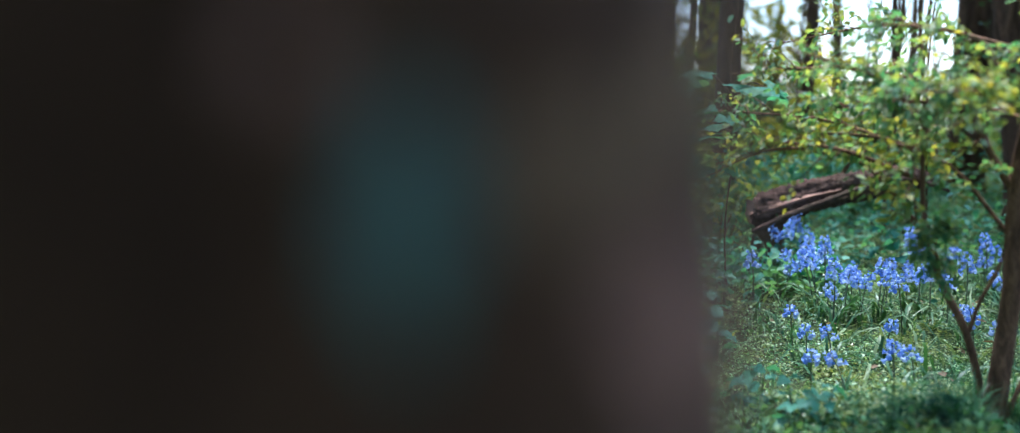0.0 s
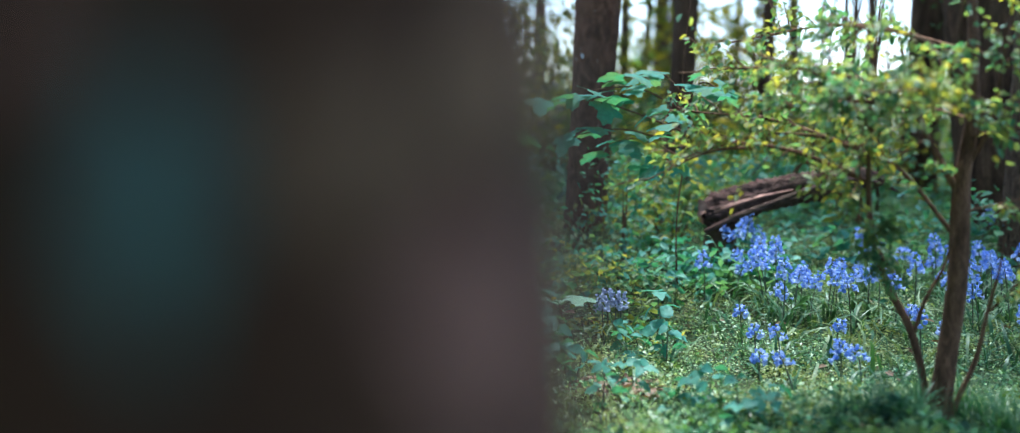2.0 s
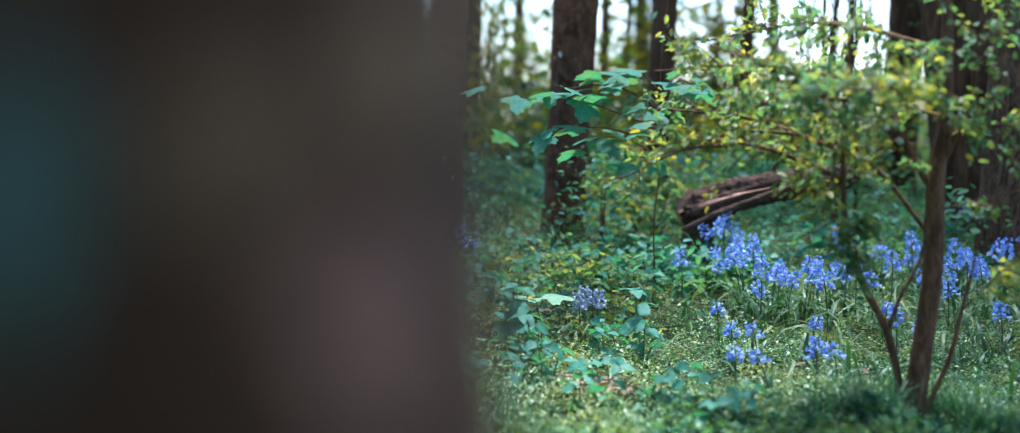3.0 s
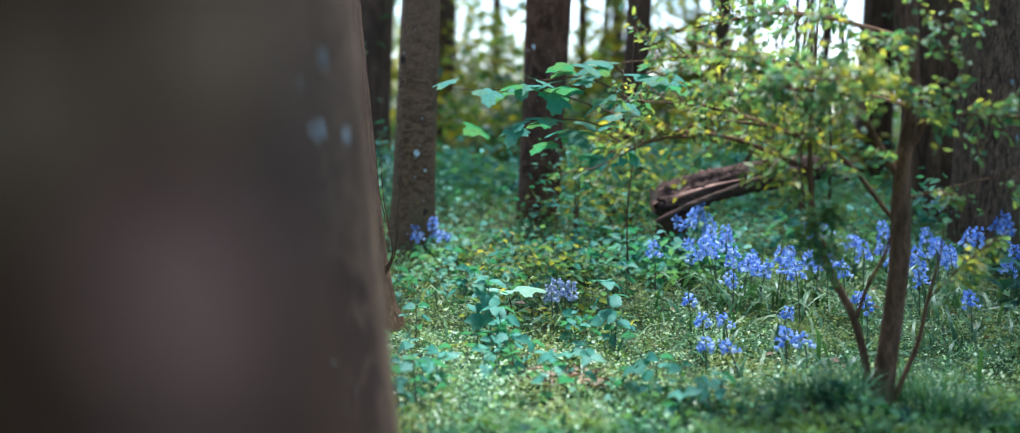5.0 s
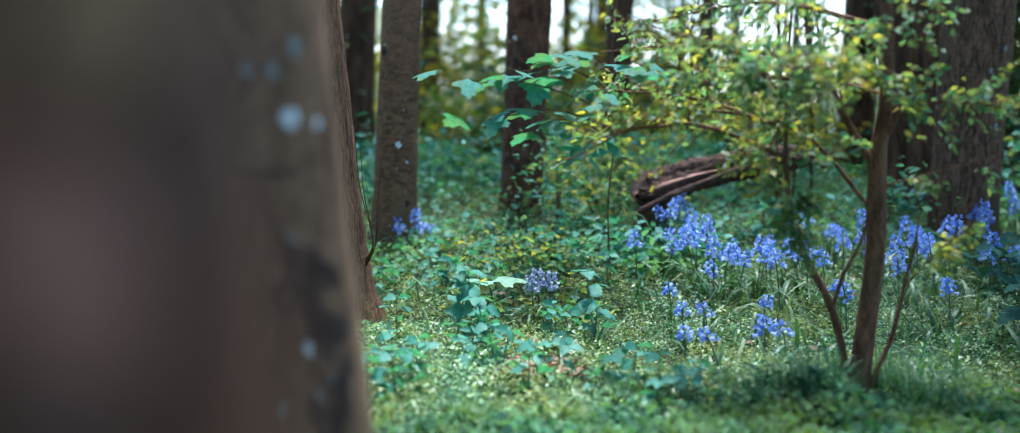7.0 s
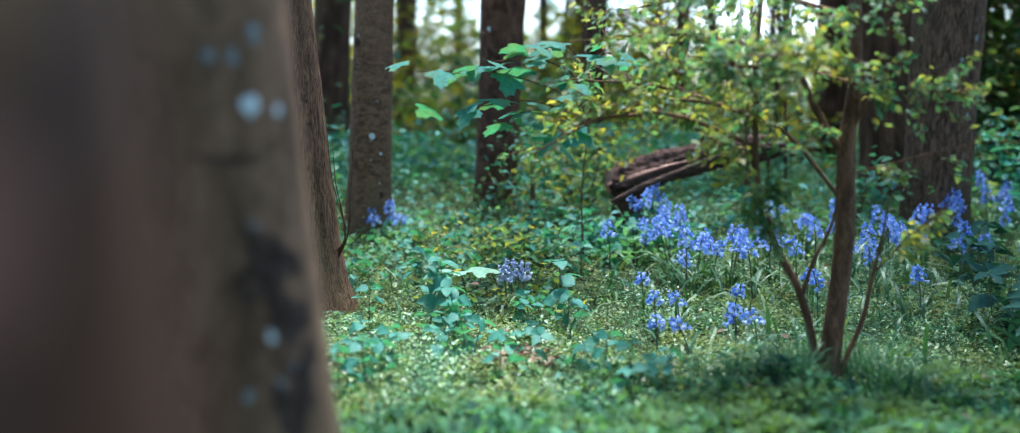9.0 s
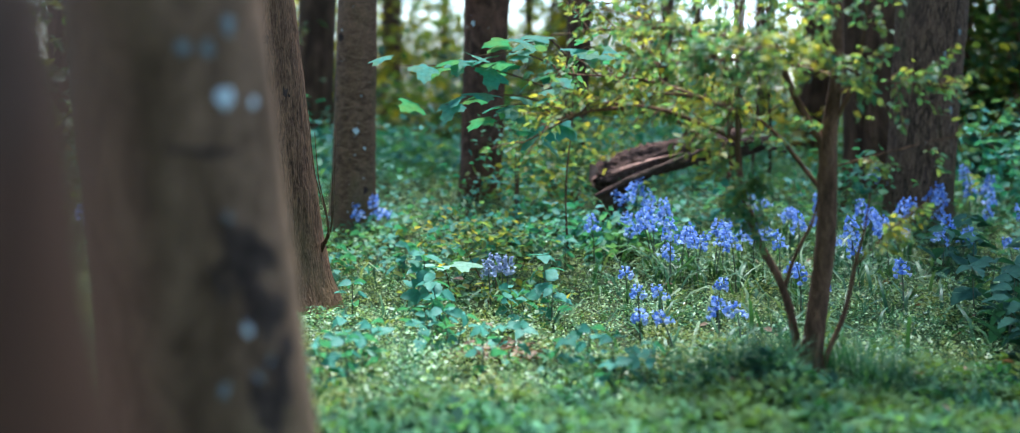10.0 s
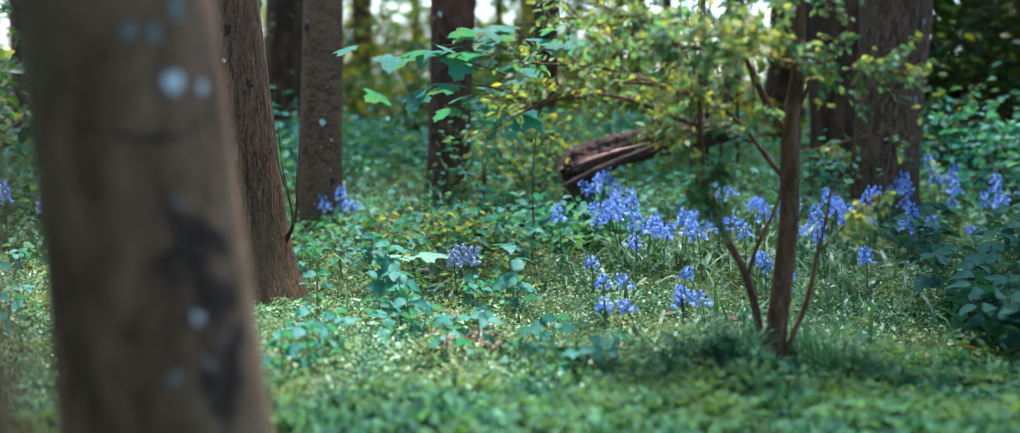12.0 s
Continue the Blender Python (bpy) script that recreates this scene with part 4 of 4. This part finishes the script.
# ---- broad stains and painted side light on the closest trunk ----
def stain(name, dark, light, scale=30):
    m, nt, b = material(name, 0.9, 0.1)
    n = noise_node(nt, scale, 5)
    nt.links.new(ramp(nt, n.outputs[0], [(0.3, dark), (0.7, light)]).outputs[0], b.inputs["Base Color"])
    bump(nt, b, n.outputs[0], 0.7, 0.003)
    return m


M_TEAL = stain("green_algae", (0.035, 0.07, 0.055), (0.075, 0.12, 0.1))
M_LIT_OCHRE = stain("lit_ochre_bark", (0.1, 0.06, 0.032), (0.2, 0.12, 0.068))
M_PINK = stain("bare_pinkish_bark", (0.13, 0.062, 0.044), (0.22, 0.115, 0.082))
# ochre patches brighten the right half as side light; tall streak darkens its edge
for n, (name, mat, ex, z, size, tall) in enumerate([
        ("algae_patch", M_TEAL, 0.4, 0.738, 0.013, 1.8), ("bare_patch", M_PINK, 0.79, 0.701, 0.025, 1.3), ("bare_patch", M_LIT_OCHRE, 0.66, 0.742, 0.017, 1.7), ("bare_patch", M_PINK, 0.26, 0.768, 0.008, 1.2),
        ("bare_patch", M_LIT_OCHRE, 0.88, 0.758, 0.021, 1.3), ("dark_streak", M_SCAR, 0.975, 0.74, 0.016, 3.0), ("dark_streak", M_SCAR, 0.935, 0.724, 0.013, 1.5), ("dark_streak", M_SCAR, 0.74, 0.662, 0.024, 0.8), ("dark_streak", M_SCAR, 0.56, 0.79, 0.009, 1.6)]):
    lichen(T1, ex, z, size, 0.28, 0.0885 - 0.15 * (z - 0.35), 0.142 - 0.0067 * (z - 0.35), name, mat, 70 + n, tall)


# ---- floor cover ----
def over_floor(n, near, far, seed, power=1.6):
    k = np.random.default_rng(seed)
    u = k.random(n)
    e = 2 - power
    y = (near**e + u * (far**e - near**e)) ** (1 / e)
    return k, (-0.36 * y - 0.1) + k.random(n) * (0.98 * y + 0.7), y


k, cx, cy = over_floor(16000, 1.5, 8.5, 301, 1.75)
keep = np.hypot((cx - 0.54) / 0.16, (cy - 3.45) / 0.1) > 1
cx, cy = cx[keep], cy[keep]
m = len(cx)
lush = np.clip(blot(cx, cy, 2.6, 0.7) + 0.4 * (blot(cx, cy, 7, 1.9) - 0.5), 0, 1)
mound = np.exp(-((cx - 1.18) ** 2 / 0.1 + (cy - 3.05) ** 2 / 0.1)) * (np.hypot((cx - 1.345) / 0.12, (cy - 2.88) / 0.22) > 1)
tall = k.uniform(0.5, 1.4, m) * (0.022 + 0.05 * lush + 0.05 * mound)
wide = k.uniform(0.018, 0.045, m)
per = 26
sprig = np.repeat(np.arange(m), per)
q = len(sprig)
turn, up = k.random(q) * 6.3, k.random(q)
out = wide[sprig] * np.sqrt(1 - (up * 0.92) ** 2) * k.uniform(0.5, 1.1, q)
x, y = cx[sprig] + np.cos(turn) * out, cy[sprig] + np.sin(turn) * out
z = rise(x, y) + 0.004 + tall[sprig] * up
size = k.uniform(0.5, 1.2, q) * (0.0095 + 0.01 * k.random(m) ** 2)[sprig]
# close to the viewer the cover changes to cleavers with shade in their colour
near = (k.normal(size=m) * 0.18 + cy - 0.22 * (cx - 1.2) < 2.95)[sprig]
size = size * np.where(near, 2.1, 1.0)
for here, name, label, mat in ((~near, "ground_cover", "dense carpet of small yellow-green herb leaves", M_COVER), (near, "cleavers", "soft green cleavers over the near ground, darkened for tree shade", M_CLEAVER)):
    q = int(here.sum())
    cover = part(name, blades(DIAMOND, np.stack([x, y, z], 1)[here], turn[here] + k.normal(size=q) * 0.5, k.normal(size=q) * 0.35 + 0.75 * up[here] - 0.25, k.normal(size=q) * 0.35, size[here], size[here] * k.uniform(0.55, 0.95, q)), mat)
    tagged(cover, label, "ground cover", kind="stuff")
k = np.random.default_rng(309)
x, y = k.normal(size=60000) * 4.2 + 1, k.normal(size=60000) * 4.2 + 3
keep = ~((y > 1.9) & (y < 8.2) & (x > -0.3 * y - 0.1) & (x < 0.55 * y + 0.5)) | ((k.random(60000) < 0.06) & (y > 4.2))
x, y = x[keep], y[keep]
q = len(x)
size = k.uniform(0.03, 0.065, q)
wide = part("outer_ground_cover", blades(DIAMOND, np.stack([x, y, rise(x, y) + k.random(q) * 0.07], 1), k.random(q) * 6.3, k.normal(size=q) * 0.4 + 0.1, k.normal(size=q) * 0.4, size, size * 0.7), M_CLEAVER)
tagged(wide, "low green herbs covering the wider wood floor", "ground cover", kind="stuff")

k, x, y = over_floor(26000, 1.5, 7.0, 302)
keep = k.random(len(x)) < 0.25 + 0.9 * np.exp(-((x - 1.5) ** 2 / 0.45 + (y - 2.95) ** 2 / 0.25)) + 0.3 * (y < 2.6)
m = 3600
u, w = np.abs(k.normal(size=m)) * 0.55, k.random(m) * 6.3
x = np.concatenate([x[keep], 1.32 + u * 0.3 * np.cos(w)])
y = np.concatenate([y[keep], 2.97 + u * 0.2 * np.sin(w)])
q = len(x)
front = np.hypot((x - 1.345) / 0.1, (y - 2.9) / 0.2) < 1
tall = np.where(front, 0.035, 0.045 + 0.085 * np.exp(-((x - 1.2) ** 2 / 0.06 + (y - 3.08) ** 2 / 0.06)) + 0.05 * np.exp(-((x - 1.5) ** 2 / 0.04 + (y - 3.05) ** 2 / 0.06)))
grass = part("grass", blades(STRIP, np.stack([x, y, rise(x, y) - 0.005], 1), k.random(q) * 6.3, k.uniform(0.6, 1.5, q), k.normal(size=q) * 0.3, tall * k.uniform(0.6, 1.5, q), k.uniform(0.002, 0.004, q)), M_GRASS)
tagged(grass, "fine green grass tufts on the woodland floor", "grass", kind="stuff")

k, x, y = over_floor(1300, 3.3, 6.0, 303)
keep = np.exp(-((x - 1.55) ** 2 / 0.7 + (y - 4.2) ** 2 / 0.8)) > k.random(len(x)) * 0.8
x, y = x[keep], y[keep]
q = len(x)
strap = part("strap_leaf_tufts", blades(STRIP, np.stack([x, y, rise(x, y) - 0.005], 1), k.random(q) * 6.3, k.uniform(0.2, 1.1, q), k.normal(size=q) * 0.3, k.uniform(0.12, 0.26, q), k.uniform(0.006, 0.011, q), 1.6), M_STRAP)
tagged(strap, "arching strap leaves under the bluebells", "leaves", kind="stuff")

k, x, y = over_floor(34000, 4.6, 11.0, 304, 1.2)
keep = (k.random(len(x)) < 0.15 + 0.85 * blot(x, y, 3.1, 2.2)) & ~((np.hypot((x - 1.75) / 1.1, (y - 4.4) / 0.75) < 1))
x, y = x[keep], y[keep]
q = len(x)
z = rise(x, y) + 0.03 + k.random(q) * (0.08 + 0.03 * np.clip((y - 4.6) / 2, 0, 1)) * (0.4 + blot(x, y, 3.7, 0.4))
size = k.uniform(0.022, 0.046, q)
under = part("undergrowth", blades(OVAL, np.stack([x, y, z], 1), k.random(q) * 6.3, k.normal(size=q) * 0.3 - 0.1, k.normal(size=q) * 0.3, size, size * k.uniform(0.6, 0.9, q)), M_NETTLE)
tagged(under, "massed blue-green nettle leaves between the trees", "undergrowth", kind="stuff")

k = np.random.default_rng(305)
q = 240
x, y = 0.54 + k.normal(size=q) * 0.09, 3.45 + k.normal(size=q) * 0.06
x[160:], y[160:] = 0.4 + k.random(80) * 2.2, 2.6 + k.random(80) * 2.2
dry = part("leaf_litter", blades(OVAL, np.stack([x, y, rise(x, y) + 0.012 + k.random(q) * np.where(np.arange(q) < 160, 0.01, 0.05)], 1), k.random(q) * 6.3, k.normal(size=q) * 0.25, k.normal(size=q) * 0.4, k.uniform(0.02, 0.05, q), k.uniform(0.015, 0.03, q)), M_DRY)
tagged(dry, "dry brown fallen leaves on a bare patch", "leaf litter", kind="stuff")
